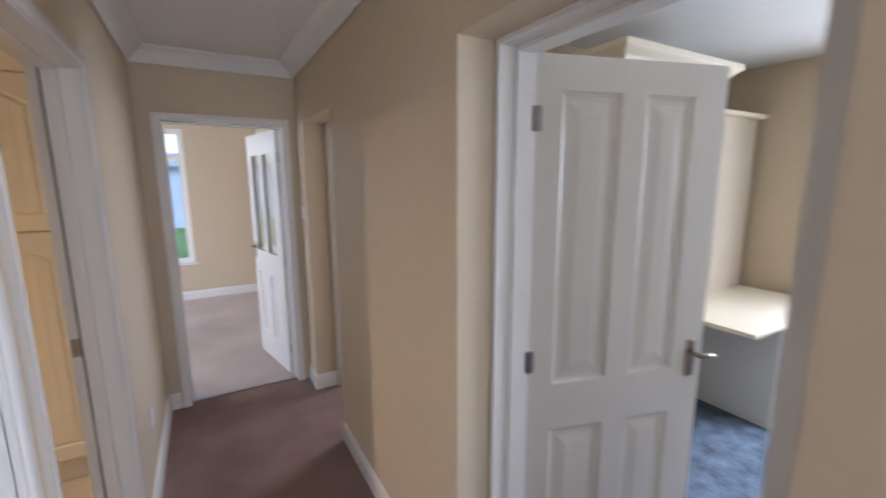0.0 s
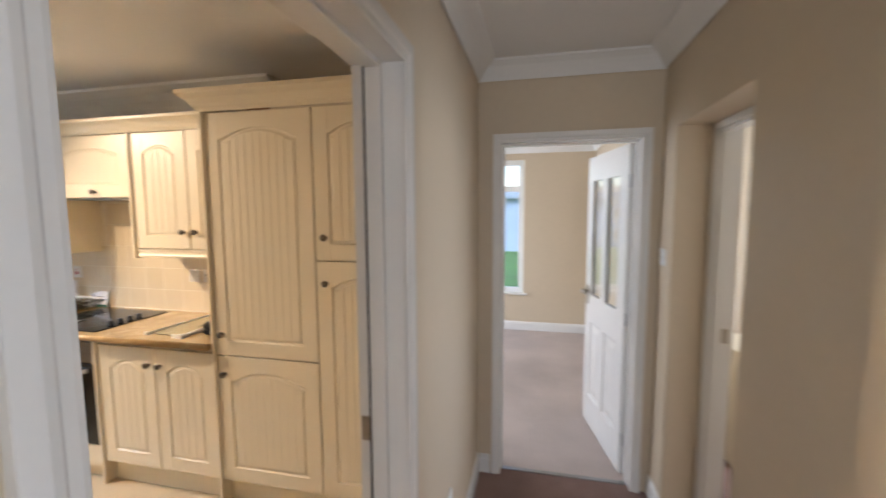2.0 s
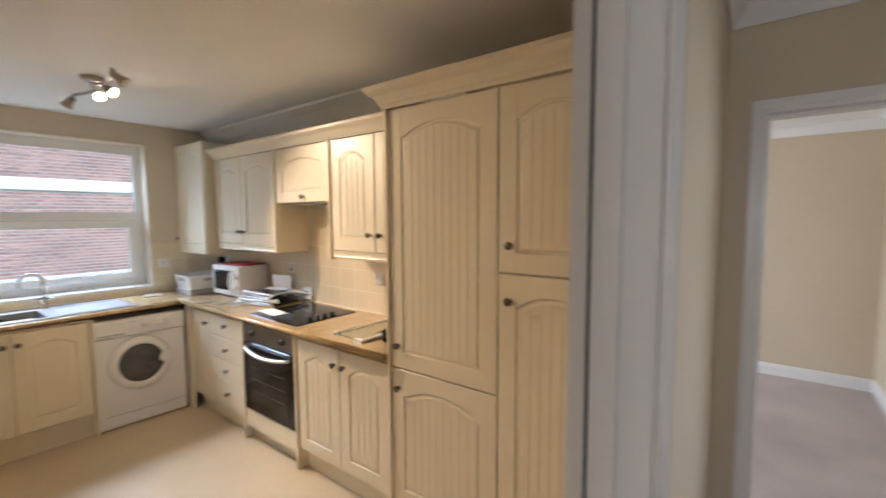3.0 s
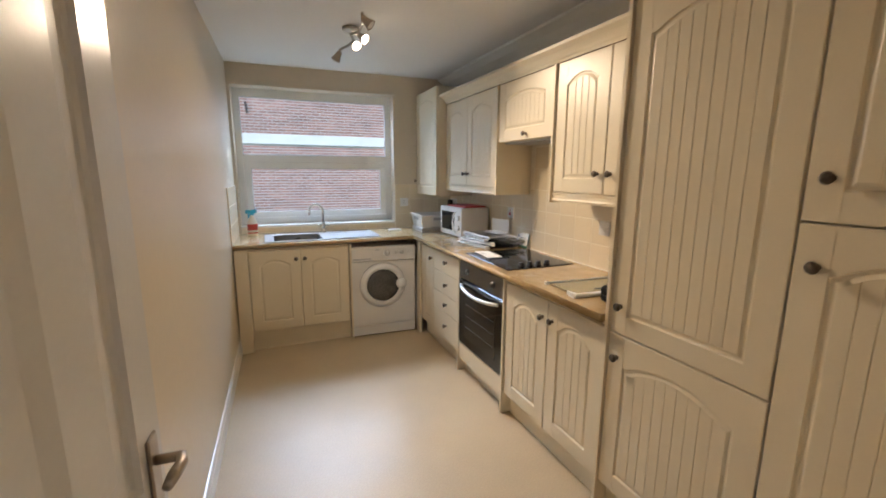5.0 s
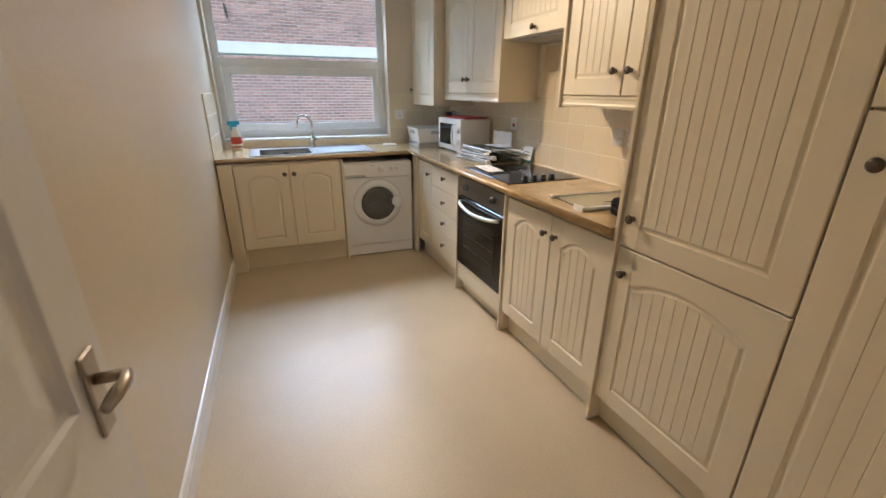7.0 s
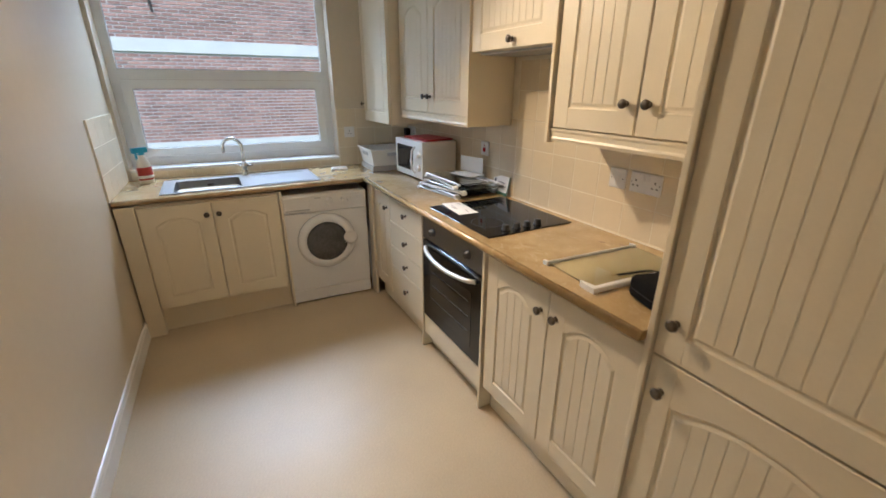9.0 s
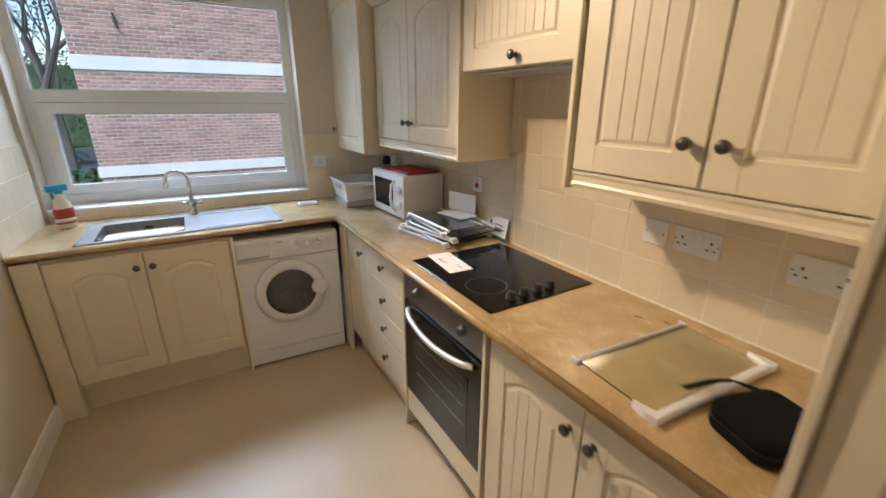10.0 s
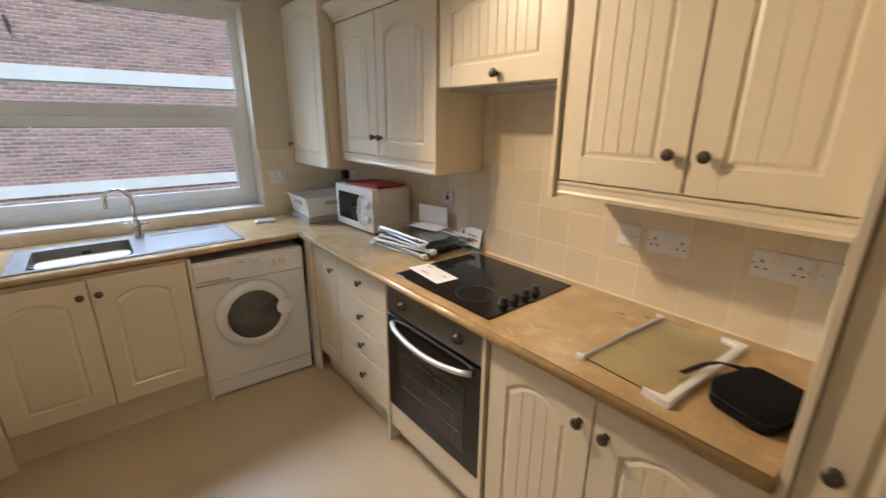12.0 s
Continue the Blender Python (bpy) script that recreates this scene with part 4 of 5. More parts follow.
part("kick_panel", box(0.004, 0.588, 0.004, 0.02, 0.012, 0.105, 0.004), M_WHITE_ENAMEL, wm)
part("front_panel", box(0.002, 0.590, 0.0, 0.02, 0.109, 0.70, 0.006, 2), M_WHITE_ENAMEL, wm)
cp = part("control_panel", box(0.002, 0.590, -0.012, 0.02, 0.705, 0.828, 0.008, 2), M_WHITE_PLASTIC, wm)
part("detergent_drawer", box(0.012, 0.195, -0.017, 0.0, 0.715, 0.822, 0.004), M_WHITE_PLASTIC, cp)
part("drawer_grip", boxes((0.02, 0.185, -0.0185, -0.016, 0.722, 0.732)), M_GREY_PLASTIC, cp)
part("programme_dial", lathe([(0.028, 0), (0.028, 0.008), (0.023, 0.012), (0.021, 0.024), (0.001, 0.025)], 24, "-y", (0.325, -0.012, 0.775)), M_WHITE_PLASTIC, cp, "round white programme dial", True)
for x in (0.415, 0.465):
    part("dial", lathe([(0.017, 0), (0.016, 0.008), (0.014, 0.016), (0.001, 0.016)], 18, "-y", (x, -0.012, 0.775)), M_WHITE_PLASTIC, cp, "small white dial", True)
for k in range(3):
    part("button", box(0.215 + 0.024 * k, 0.232 + 0.024 * k, -0.016, -0.010, 0.748, 0.758, 0.002), M_WHITE_PLASTIC, cp)
part("power_button", box(0.52, 0.548, -0.016, -0.010, 0.765, 0.793, 0.003), M_WHITE_PLASTIC, cp)
part("logo", boxes((0.226, 0.266, -0.0135, -0.0115, 0.80, 0.806)), M_GREY_PLASTIC, cp)
wd = part("door", lathe([(0.205, 0.0), (0.205, 0.006), (0.198, 0.016), (0.180, 0.026), (0.155, 0.030), (0.148, 0.026), (0.142, 0.012), (0.140, 0.0)], 48, "-y", (0.285, 0.0, 0.478)), M_WHITE_PLASTIC, wm, "round white porthole door", True)
part("door_seam", lathe([(0.2085, 0.0), (0.2085, 0.0015), (0.204, 0.0015), (0.204, 0.0)], 48, "-y", (0.285, 0.0, 0.478)), M_GREY_PLASTIC, wd)
part("door_glass", lathe([(0.147, 0.010), (0.146, 0.024), (0.12, 0.033), (0.07, 0.038), (0.002, 0.040)], 40, "-y", (0.285, 0.0, 0.478)), material("porthole_glass", (0.11, 0.105, 0.10), 0.10, vary=0.3, scale=9, bump=0.0), wd, "dark glass porthole", True)
part("door_catch", lathe([(0.050, 0.018), (0.050, 0.036), (0.040, 0.0405), (0.002, 0.0415)], 24, "-y", (0.452, 0.0, 0.49)), M_WHITE_PLASTIC, wd, "white door catch", True)
for x in (0.05, 0.54):
    part("foot", lathe([(0.022, 0.0), (0.022, 0.010), (0.012, 0.014)], 14, "z", (x, 0.08, 0)), M_BLACK, wm)
hose = single("drain_hose", tube([(-4.14, 3.035, 0.02), (-4.15, 3.03, 0.25), (-4.16, 3.028, 0.42), (-4.15, 3.035, 0.50), (-4.20, 3.03, 0.60)], 0.011, 8), M_GREY_PLASTIC, "grey drain hose beside the washing machine", "hose", smooth=True)

# ---- ceiling spotlight bar ----
spot = thing("spotlight_bar", pose(-3.505, 2.36, H), "brushed steel ceiling bar with swivelling spotlights, two lit", "ceiling light")
part("ceiling_plate", lathe([(0.055, 0.0), (0.055, -0.018), (0.045, -0.026), (0.001, -0.028)], 24), M_NICKEL, spot, "", True)
part("bar", tube([(-0.38, -0.01, -0.042), (-0.25, 0.03, -0.042), (-0.13, 0.045, -0.042), (0, 0.0, -0.040), (0.06, 0.04, -0.042), (0.22, 0.03, -0.042), (0.40, -0.01, -0.042)], 0.009, 10), M_NICKEL, spot, "curved bar", True)


def spot_head(x, y, aim, lit):
    base = Vector((x, y, -0.045))
    d = Vector(aim).normalized()
    q = d.to_track_quat("Z", "Y").to_matrix().to_4x4()
    m = Matrix.Translation(base + d * 0.035 + Vector((0, 0, -0.012))) @ q
    b = lathe([(0.010, -0.035), (0.018, -0.03), (0.022, 0.0), (0.032, 0.03), (0.034, 0.036), (0.029, 0.036), (0.020, 0.004), (0.001, 0.0)], 20)
    bmesh.ops.transform(b, matrix=m, verts=b.verts[:])
    hd = part("lamp_head", b, M_NICKEL, spot, "swivelling cup spotlight", True)
    part("stem", tube([(x, y, -0.05), tuple(base + Vector((0, 0, -0.012)))], 0.006, 8), M_NICKEL, hd)
    b = lathe([(0.020, 0.010), (0.026, 0.028), (0.022, 0.036), (0.001, 0.040)], 16)
    bmesh.ops.transform(b, matrix=m, verts=b.verts[:])
    part("bulb", b, M_BULB if lit else M_WHITE_PLASTIC, hd, "small reflector bulb", True)


spot_head(-0.37, -0.01, (-0.5, -0.4, -0.75), False)
spot_head(-0.13, 0.045, (0.80, 0.10, -0.45), True)
spot_head(0.06, 0.04, (0.70, 0.45, -0.5), True)
spot_head(0.39, -0.01, (0.3, 0.6, -0.6), False)
spot_light("spot_lamp_main", (-3.575, 2.425, 2.325), (-1.5, 2.95, 0.5), 46, 102)
spot_light("spot_lamp_second", (-3.39, 2.45, 2.315), (-2.8, 1.85, 0.3), 9.5, 150)

# ---- sockets and switches ----


def faceplate(name, m, w, kind, label, category):
    """A wall plate in local x-z, facing -y."""
    p = thing(name, m, label, category, kind="")
    part("plate", box(-w / 2, w / 2, -0.009, 0.0, -0.043, 0.043, 0.003), M_WHITE_PLASTIC, p)
    if kind == "double":
        for s in (-1, 1):
            part("rocker", box(s * 0.011 - 0.008, s * 0.011 + 0.008, -0.013, -0.008, 0.012, 0.034, 0.002), M_WHITE_PLASTIC, p)
            cx = s * 0.045
            part("pin_holes", boxes((cx - 0.003, cx + 0.003, -0.0098, -0.0085, 0.004, 0.013), (cx - 0.015, cx - 0.007, -0.0098, -0.0085, -0.016, -0.011), (cx + 0.007, cx + 0.015, -0.0098, -0.0085, -0.016, -0.011)), M_DARK, p)
            part("screw", boxes((s * 0.066 - 0.002, s * 0.066 + 0.002, -0.0098, -0.0085, -0.002, 0.002)), M_DARK, p)
    elif kind == "switch":
        part("rocker", box(0.002, 0.016, -0.013, -0.008, -0.012, 0.012, 0.002), M_WHITE_PLASTIC, p)
        for s in (-1, 1):
            part("screw", boxes((s * 0.030 - 0.002, s * 0.030 + 0.002, -0.0098, -0.0085, -0.002, 0.002)), M_DARK, p)
    elif kind == "cooker":
        part("rocker", box(-0.012, 0.012, -0.014, -0.008, -0.020, 0.006, 0.002), M_RED, p, "red rocker switch")
        part("neon", boxes((-0.006, 0.006, -0.0105, -0.0085, 0.016, 0.024)), M_RED, p)
    else:
        part("pin_holes", boxes((-0.003, 0.003, -0.0098, -0.0085, 0.004, 0.013), (-0.015, -0.007, -0.0098, -0.0085, -0.016, -0.011), (0.007, 0.015, -0.0098, -0.0085, -0.016, -0.011)), M_DARK, p)
    return p


TY = 3.622
faceplate("fused_switch", pose(-2.432, TY, 1.162), 0.086, "switch", "white fused switch plate on the tiles", "switch")
faceplate("double_socket", pose(-2.292, TY, 1.163), 0.147, "double", "white double socket on the tiles", "socket")
faceplate("double_socket", pose(-1.975, TY, 1.163), 0.147, "double", "white double socket near the tall cabinet", "socket")
faceplate("fused_switch", pose(-1.851, TY, 1.165), 0.086, "switch", "white switch plate beside the tall cabinet", "switch")
faceplate("cooker_switch", pose(-3.474, TY, 1.163), 0.086, "cooker", "white cooker switch with a red rocker", "switch")
faceplate("single_socket", W @ pose(0.008, 0.50, 1.18, 0, 0, 90), 0.086, "single", "white single socket on the window wall tiles", "socket")
faceplate("single_socket", pose(XL, 2.80, 0.40, 0, 0, 90), 0.086, "single", "white single socket low on the hall wall", "socket")
faceplate("light_switch", pose(XR, 3.56, 1.36, 0, 0, -90), 0.086, "switch", "white light switch on the hall wall", "switch")

# ---- things on the worktop ----
mw = thing("microwave", pose(-4.235, 3.312, ZW, 0, 0, 2), "white microwave oven pushed back on the worktop", "microwave")
part("body", box(0.0, 0.43, 0.012, 0.275, 0.012, 0.268, 0.006, 2), M_WHITE_ENAMEL, mw)
md = part("front", box(0.0, 0.43, 0.0, 0.016, 0.012, 0.268, 0.006, 2), M_WHITE_PLASTIC, mw)
part("door_window", box(0.035, 0.29, -0.003, 0.004, 0.055, 0.225, 0.003), M_BLACK_GLASS, md, "dark door window")
part("handle", tube([(0.325, 0.0, 0.045), (0.318, -0.022, 0.07), (0.314, -0.028, 0.135), (0.318, -0.022, 0.205), (0.325, 0.0, 0.23)], 0.009, 10), M_WHITE_PLASTIC, md, "bowed white handle", True)
for z in (0.09, 0.18):
    part("dial", lathe([(0.024, 0), (0.022, 0.012), (0.001, 0.013)], 20, "-y", (0.380, 0.0, z)), M_WHITE_PLASTIC, md, "white dial", True)
for x in (0.03, 0.40):
    for y in (0.04, 0.24):
        part("foot", lathe([(0.014, 0.0), (0.014, 0.013)], 10, "z", (x, y, 0)), M_BLACK, mw)

folder = thing("red_folder", pose(-4.16, 3.345, ZW + 0.269, 0, 0, 4), "red plastic document folder lying on the microwave", "folder")
for k, (dx, z) in enumerate(((0, 0.0), (0.012, 0.008))):
    part("cover", box(dx, 0.335 + dx, 0.0, 0.215, z, z + 0.006, 0.002), M_RED, folder)
part("sheets", boxes((0.02, 0.33, 0.008, 0.205, 0.006, 0.008)), M_PAPER, folder)
wall_socket = faceplate("double_socket", pose(-4.60, TY, 1.172), 0.147, "double", "white double socket above the microwave with a black plug", "socket")
part("plug", box(-0.071, -0.021, -0.052, -0.009, -0.034, 0.026, 0.006, 2), M_BLACK, wall_socket, "black plug top")
single("power_cable", tube([(-4.646, 3.585, 1.138), (-4.65, 3.575, 1.09), (-4.63, 3.590, 1.02), (-4.58, 3.600, 0.95), (-4.50, 3.606, 0.918)], 0.004, 8), M_BLACK, "black power cable hanging behind the microwave", "cable", smooth=True)

crate = thing("plastic_crate", pose(-4.65, 3.15, ZW, 0, 0, -2), "white plastic storage basket on the worktop corner", "basket")
part("tray", box(0.01, 0.33, 0.01, 0.36, 0.0, 0.038, 0.006, 2), M_GREY_PLASTIC, crate, "grey tray under the basket")
b = bmesh.new()
for z0, z1, e0, e1 in ((0.040, 0.160, 0.022, 0.0),):
    lo = [(e0, e0), (0.34 - e0, e0), (0.34 - e0, 0.37 - e0), (e0, 0.37 - e0)]
    hi = [(e1, e1), (0.34 - e1, e1), (0.34 - e1, 0.37 - e1), (e1, 0.37 - e1)]
    t = 0.004
    rings = []
    for pts, z, s in ((lo, z0, 0), (hi, z1, 0), (hi, z1, 1), (lo, z0 + t, 1)):
        cx, cy = 0.17, 0.185
        rings.append([b.verts.new((p[0] + s * t * (1 if p[0] < cx else -1), p[1] + s * t * (1 if p[1] < cy else -1), z)) for p in pts])
    for r, q in zip(rings, rings[1:]):
        for k in range(4):
            b.faces.new((r[k], r[(k + 1) % 4], q[(k + 1) % 4], q[k]))
    b.faces.new(rings[0][::-1])
    b.faces.new(rings[-1])
part("basket", b, M_WHITE_PLASTIC, crate)
part("rim", boxes((-0.008, 0.348, -0.008, 0.004, 0.156, 0.166), (-0.008, 0.348, 0.366, 0.378, 0.156, 0.166), (-0.008, 0.004, 0.004, 0.366, 0.156, 0.166), (0.336, 0.348, 0.004, 0.366, 0.156, 0.166)), M_WHITE_PLASTIC, crate)
part("grip_hole", boxes((0.332, 0.3415, 0.13, 0.24, 0.115, 0.14)), M_GREY_PLASTIC, crate, "oval grip opening")
part("grip_hole", boxes((0.11, 0.23, -0.001, 0.012, 0.115, 0.14)), M_GREY_PLASTIC, crate, "oval grip opening")

soap = thing("soap_dish", pose(-4.60, 2.89, ZW, 0, 0, -8), "small white ridged soap dish", "soap dish")
part("dish", box(0.0, 0.075, 0.0, 0.125, 0.0, 0.014, 0.005, 2), M_WHITE_PLASTIC, soap)
for k in range(4):
    part("ridge", box(0.012 + 0.015 * k, 0.018 + 0.015 * k, 0.012, 0.113, 0.0135, 0.019, 0.002), M_WHITE_PLASTIC, soap)

bottle = thing("spray_bottle", pose(-4.655, 1.645, ZW, 0, 0, 30), "cream cleaner spray bottle with turquoise trigger and red label", "bottle")
b = lathe([(0.038, 0.0), (0.041, 0.006), (0.041, 0.11), (0.036, 0.135), (0.020, 0.165), (0.014, 0.18), (0.014, 0.195)], 24)
bmesh.ops.scale(b, vec=(0.72, 1.1, 1), verts=b.verts[:])
part("bottle_body", b, M_BOTTLE, bottle, "", True)
b = lathe([(0.0415, 0.025), (0.0418, 0.03), (0.0418, 0.105), (0.0415, 0.11)], 24)
bmesh.ops.scale(b, vec=(0.73, 1.11, 1), verts=b.verts[:])
part("label", b, M_LABEL, bottle, "red wrap label", True)
b = lathe([(0.0422, 0.036), (0.0422, 0.055)], 24)
bmesh.ops.scale(b, vec=(0.735, 1.115, 1), verts=b.verts[:])
part("label_band", b, M_LABEL_Y, bottle, "pale cream label band", True)
part("trigger_head", boxes((-0.014, 0.014, -0.05, 0.04, 0.205, 0.238), (-0.012, 0.012, -0.016, 0.016, 0.19, 0.205), (-0.006, 0.006, -0.036, -0.026, 0.165, 0.206)), M_BLUE, bottle, "turquoise spray trigger")

# a pile of fridge shelves on the worktop behind the hob
pile = [(-3.49, 3.42, 8, 0.0), (-3.47, 3.425, 3, 0.016), (-3.46, 3.425, 12, 0.032), (-3.43, 3.435, 5, 0.048), (-3.47, 3.445, -3, 0.064)]
for k, (x, y, r, z) in enumerate(pile):
    sh = thing("fridge_shelf", pose(x, y, ZW + z, 0, 0, r), "glass fridge shelf with white plastic trim, lying in a pile", "shelf", "piled fridge shelves")
    part("pane", boxes((-0.20, 0.20, -0.145, 0.135, 0.006, 0.010)), M_GLASS_PILE, sh, "greenish glass pane").visible_shadow = False
    part("front_trim", box(-0.212, 0.212, -0.158, -0.143, 0.001, 0.0115, 0.003), M_WHITE_PLASTIC if k == 2 else M_PALE_GLASS, sh)
    part("rear_trim", box(-0.21, 0.21, 0.130, 0.150, 0.0, 0.0155, 0.004), M_STEEL if k % 2 else M_WHITE_PLASTIC, sh)
    for s in (-1, 1):
        part("corner_clip", box(s * 0.20 - 0.012, s * 0.20 + 0.012, -0.168, -0.135, 0.0, 0.0158, 0.003), M_WHITE_PLASTIC, sh)
top_shelf = thing("fridge_shelf", pose(-3.465, 3.395, ZW + 0.081, 0, 0, 1), "grey tinted glass fridge shelf on top of the pile", "shelf", "piled fridge shelves")
part("pane", boxes((-0.205, 0.205, -0.095, 0.105, 0.003, 0.008)), M_GLASS_PILE, top_shelf, "grey green glass pane")
part("front_trim", box(-0.212, 0.212, -0.105, -0.092, 0.0, 0.014, 0.003), M_PALE_METAL, top_shelf, "bright metal front trim")
part("rear_trim", box(-0.205, 0.205, 0.103, 0.112, 0.0, 0.011, 0.003), M_WHITE_PLASTIC, top_shelf)
for x in (0.135, 0.175):
    part("print", boxes((x - 0.012, x + 0.012, -0.1056, -0.1048, 0.004, 0.010)), M_INK, top_shelf, "small grey print")
fold = thing("folded_leaflet", pose(-3.54, 3.555, ZW + 0.096, 0, 0, 10), "white folded leaflet standing open", "leaflet")
b = bmesh.new()
sweep(b, [(0, 0), (0.001, 0), (0.001, 0.10), (0, 0.10)], [((-0.10, 0.0, 0), (0, -1)), ((0.10, 0.012, 0), (0, -1))])
part("page", b, M_PAPER, fold)
part("page", boxes((-0.06, 0.14, -0.13, -0.004, 0.0, 0.0015)), M_PAPER, fold)
card = thing("printed_card", pose(-3.275, 3.597, ZW + 0.001, -12, 0, -4), "white printed card with green edge leaning on the tiles", "card")
part("sheet", boxes((-0.09, 0.09, -0.0015, 0.0, 0.0, 0.115)), M_PAPER, card)
part("border", boxes((-0.09, 0.09, -0.0025, -0.0013, 0.0, 0.018), (0.082, 0.09, -0.0025, -0.0013, 0.018, 0.115)), M_GREEN, card)
part("text_bar", boxes((-0.03, 0.06, -0.0025, -0.0013, 0.05, 0.056), (-0.03, 0.045, -0.0025, -0.0013, 0.07, 0.076), (-0.075, -0.055, -0.0025, -0.0013, 0.045, 0.09)), M_INK, card)
letter = thing("paper_sheet", pose(-3.205, 3.211, ZW + 0.0068, 0, 0, -5.5), "white printed slip of paper lying on the hob", "paper")
part("sheet", boxes((0.0, 0.235, -0.055, 0.055, 0, 0.0012)), M_PAPER, letter)
part("text_bar", boxes((0.03, 0.065, 0.030, 0.034, 0.001, 0.0016), (0.17, 0.205, 0.012, 0.016, 0.001, 0.0016), (0.06, 0.13, -0.02, -0.017, 0.001, 0.0016), (0.06, 0.12, -0.030, -0.027, 0.001, 0.0016)), M_INK, letter)

# the loose glass shelf lying by the tall cabinet
shelf = thing("glass_shelf", pose(-2.139, 3.313, ZW, 0, 0, -4.5), "loose clear glass fridge shelf with white trims on the worktop", "shelf")
part("pane", boxes((-0.120, 0.114, -0.215, 0.215, 0.006, 0.010)), M_GLASS_SHELF, shelf, "clear greenish glass pane").visible_shadow = False
part("metal_trim", box(-0.132, -0.117, -0.215, 0.215, 0.0, 0.013, 0.004), M_PALE_METAL, shelf, "grey metal front trim")
for s in (-1, 1):
    part("end_cap", box(-0.140, -0.112, s * 0.220 - 0.007, s * 0.220 + 0.007, 0.0, 0.016, 0.004, 2), M_WHITE_PLASTIC, shelf)
part("white_trim", box(0.110, 0.135, -0.232, 0.232, 0.0, 0.018, 0.007, 3), M_WHITE_PLASTIC, shelf, "white plastic rear trim")
for s in (-1, 1):
    b = bmesh.new()
    pts = [(0.134, s * 0.232), (0.134, s * 0.205), (0.095, s * 0.216), (0.065, s * 0.222), (0.065, s * 0.228), (0.10, s * 0.234)]
    lo = [b.verts.new((x, y, 0.0)) for x, y in pts]
    hi = [b.verts.new((x, y, 0.0195)) for x, y in pts]
    b.faces.new(lo)
    b.faces.new(hi)
    for k in range(len(pts)):
        b.faces.new((lo[k], lo[(k + 1) % 6], hi[(k + 1) % 6], hi[k]))
    bmesh.ops.recalc_face_normals(b, faces=b.faces[:])
    part("corner_bracket", b, M_WHITE_PLASTIC, shelf)

case = thing("zip_case", pose(-1.888, 3.233, ZW, 0, 0, -18), "black fabric zip case with a wrist strap", "case")
def pouch(levels, w, d, r, n=6):
    """A softly rounded oblong shell: rings of (inset, height) round a rounded rectangle."""
    bm = bmesh.new()
    rings = []
    for inset, z in levels:
        ring = []
        rr = max(r - inset, 0.004)
        for q, (sx, sy) in enumerate(((1, 1), (-1, 1), (-1, -1), (1, -1))):
            for k in range(n + 1):
                ang = math.pi / 2 * (q + k / n)
                ring.append(bm.verts.new((sx * (w - inset - rr) + rr * math.cos(ang), sy * (d - inset - rr) + rr * math.sin(ang), z)))
        rings.append(ring)
    m = len(rings[0])
    for p, q in zip(rings, rings[1:]):
        for k in range(m):
            bm.faces.new((p[k], p[(k + 1) % m], q[(k + 1) % m], q[k]))
    bm.faces.new(rings[0][::-1])
    bm.faces.new(rings[-1])
    return bm


part("lower_shell", pouch([(0.014, 0.0), (0.004, 0.005), (0.0, 0.014), (0.0, 0.029)], 0.078, 0.088, 0.038), M_FABRIC, case, "", True)
part("upper_shell", pouch([(0.0, 0.035), (0.0, 0.052), (0.003, 0.060), (0.010, 0.066), (0.022, 0.069), (0.045, 0.0695)], 0.078, 0.088, 0.038), M_FABRIC, case, "", True)
part("zip", pouch([(0.002, 0.0285), (0.0015, 0.032), (0.002, 0.0355)], 0.078, 0.088, 0.038), M_BLACK, case, "black zip band")
b = bmesh.new()
sweep(b, [(-0.009, 0), (0.009, 0.003), (0.009, 0.006), (-0.009, 0.003)], [((-0.055, 0.070, 0.036), (0.5, 0.85)), ((-0.095, 0.070, 0.040), (0.35, 0.94)), ((-0.135, 0.055, 0.036), (0.9, 0.45)), ((-0.150, 0.022, 0.030), (1, 0.15)), ((-0.154, -0.02, 0.024), (1, 0.05)), ((-0.152, -0.065, 0.022), (1, 0.0))])
part("strap", b, M_FABRIC, case, "folded black wrist strap")

# ---- bedroom seen through its door ----
wr = thing("wardrobe", pose(1.62, 1.72, 0), "tall cream wardrobe with a deep moulded cornice", "wardrobe")
part("body", boxes((0.0, 0.80, 0.0, 0.55, 0.0, 2.08)), M_CREAM_IN, wr)
for k in range(2):
    part("door", box(0.004 + 0.4 * k, 0.396 + 0.4 * k, -0.02, 0.0, 0.08, 2.07, 0.004), M_CREAM, wr)
b = bmesh.new()
sweep(b, [(a * 1.5, c * 1.6) for a, c in CORN], [((0.0, 0.55, 2.08), (-1, 0)), ((0.0, -0.02, 2.08), (-1, -1)), ((0.80, -0.02, 2.08), (1, -1)), ((0.80, 0.55, 2.08), (1, 0))])
part("cornice", b, M_CREAM, wr, "stepped cream cornice")
desk = thing("dressing_desk", pose(2.44, 1.42, 0), "white dressing table with a bank of drawers", "desk")
part("desktop", box(-0.02, 1.10, -0.06, 0.90, 0.725, 0.755, 0.004), M_CREAM, desk)
part("side_panel", boxes((0.46, 0.48, 0.0, 0.88, 0.0, 0.724)), M_GLOSS, desk)
for k in range(4):
    d = part("drawer", box(0.482, 0.90, -0.02, 0.0, 0.06 + 0.165 * k, 0.215 + 0.165 * k, 0.004), M_GLOSS, desk)
    knob(d, 0.69, 0.14 + 0.165 * k, -0.02)
part("drawer_body", boxes((0.482, 1.09, 0.0, 0.88, 0.0, 0.724)), M_GLOSS, desk)
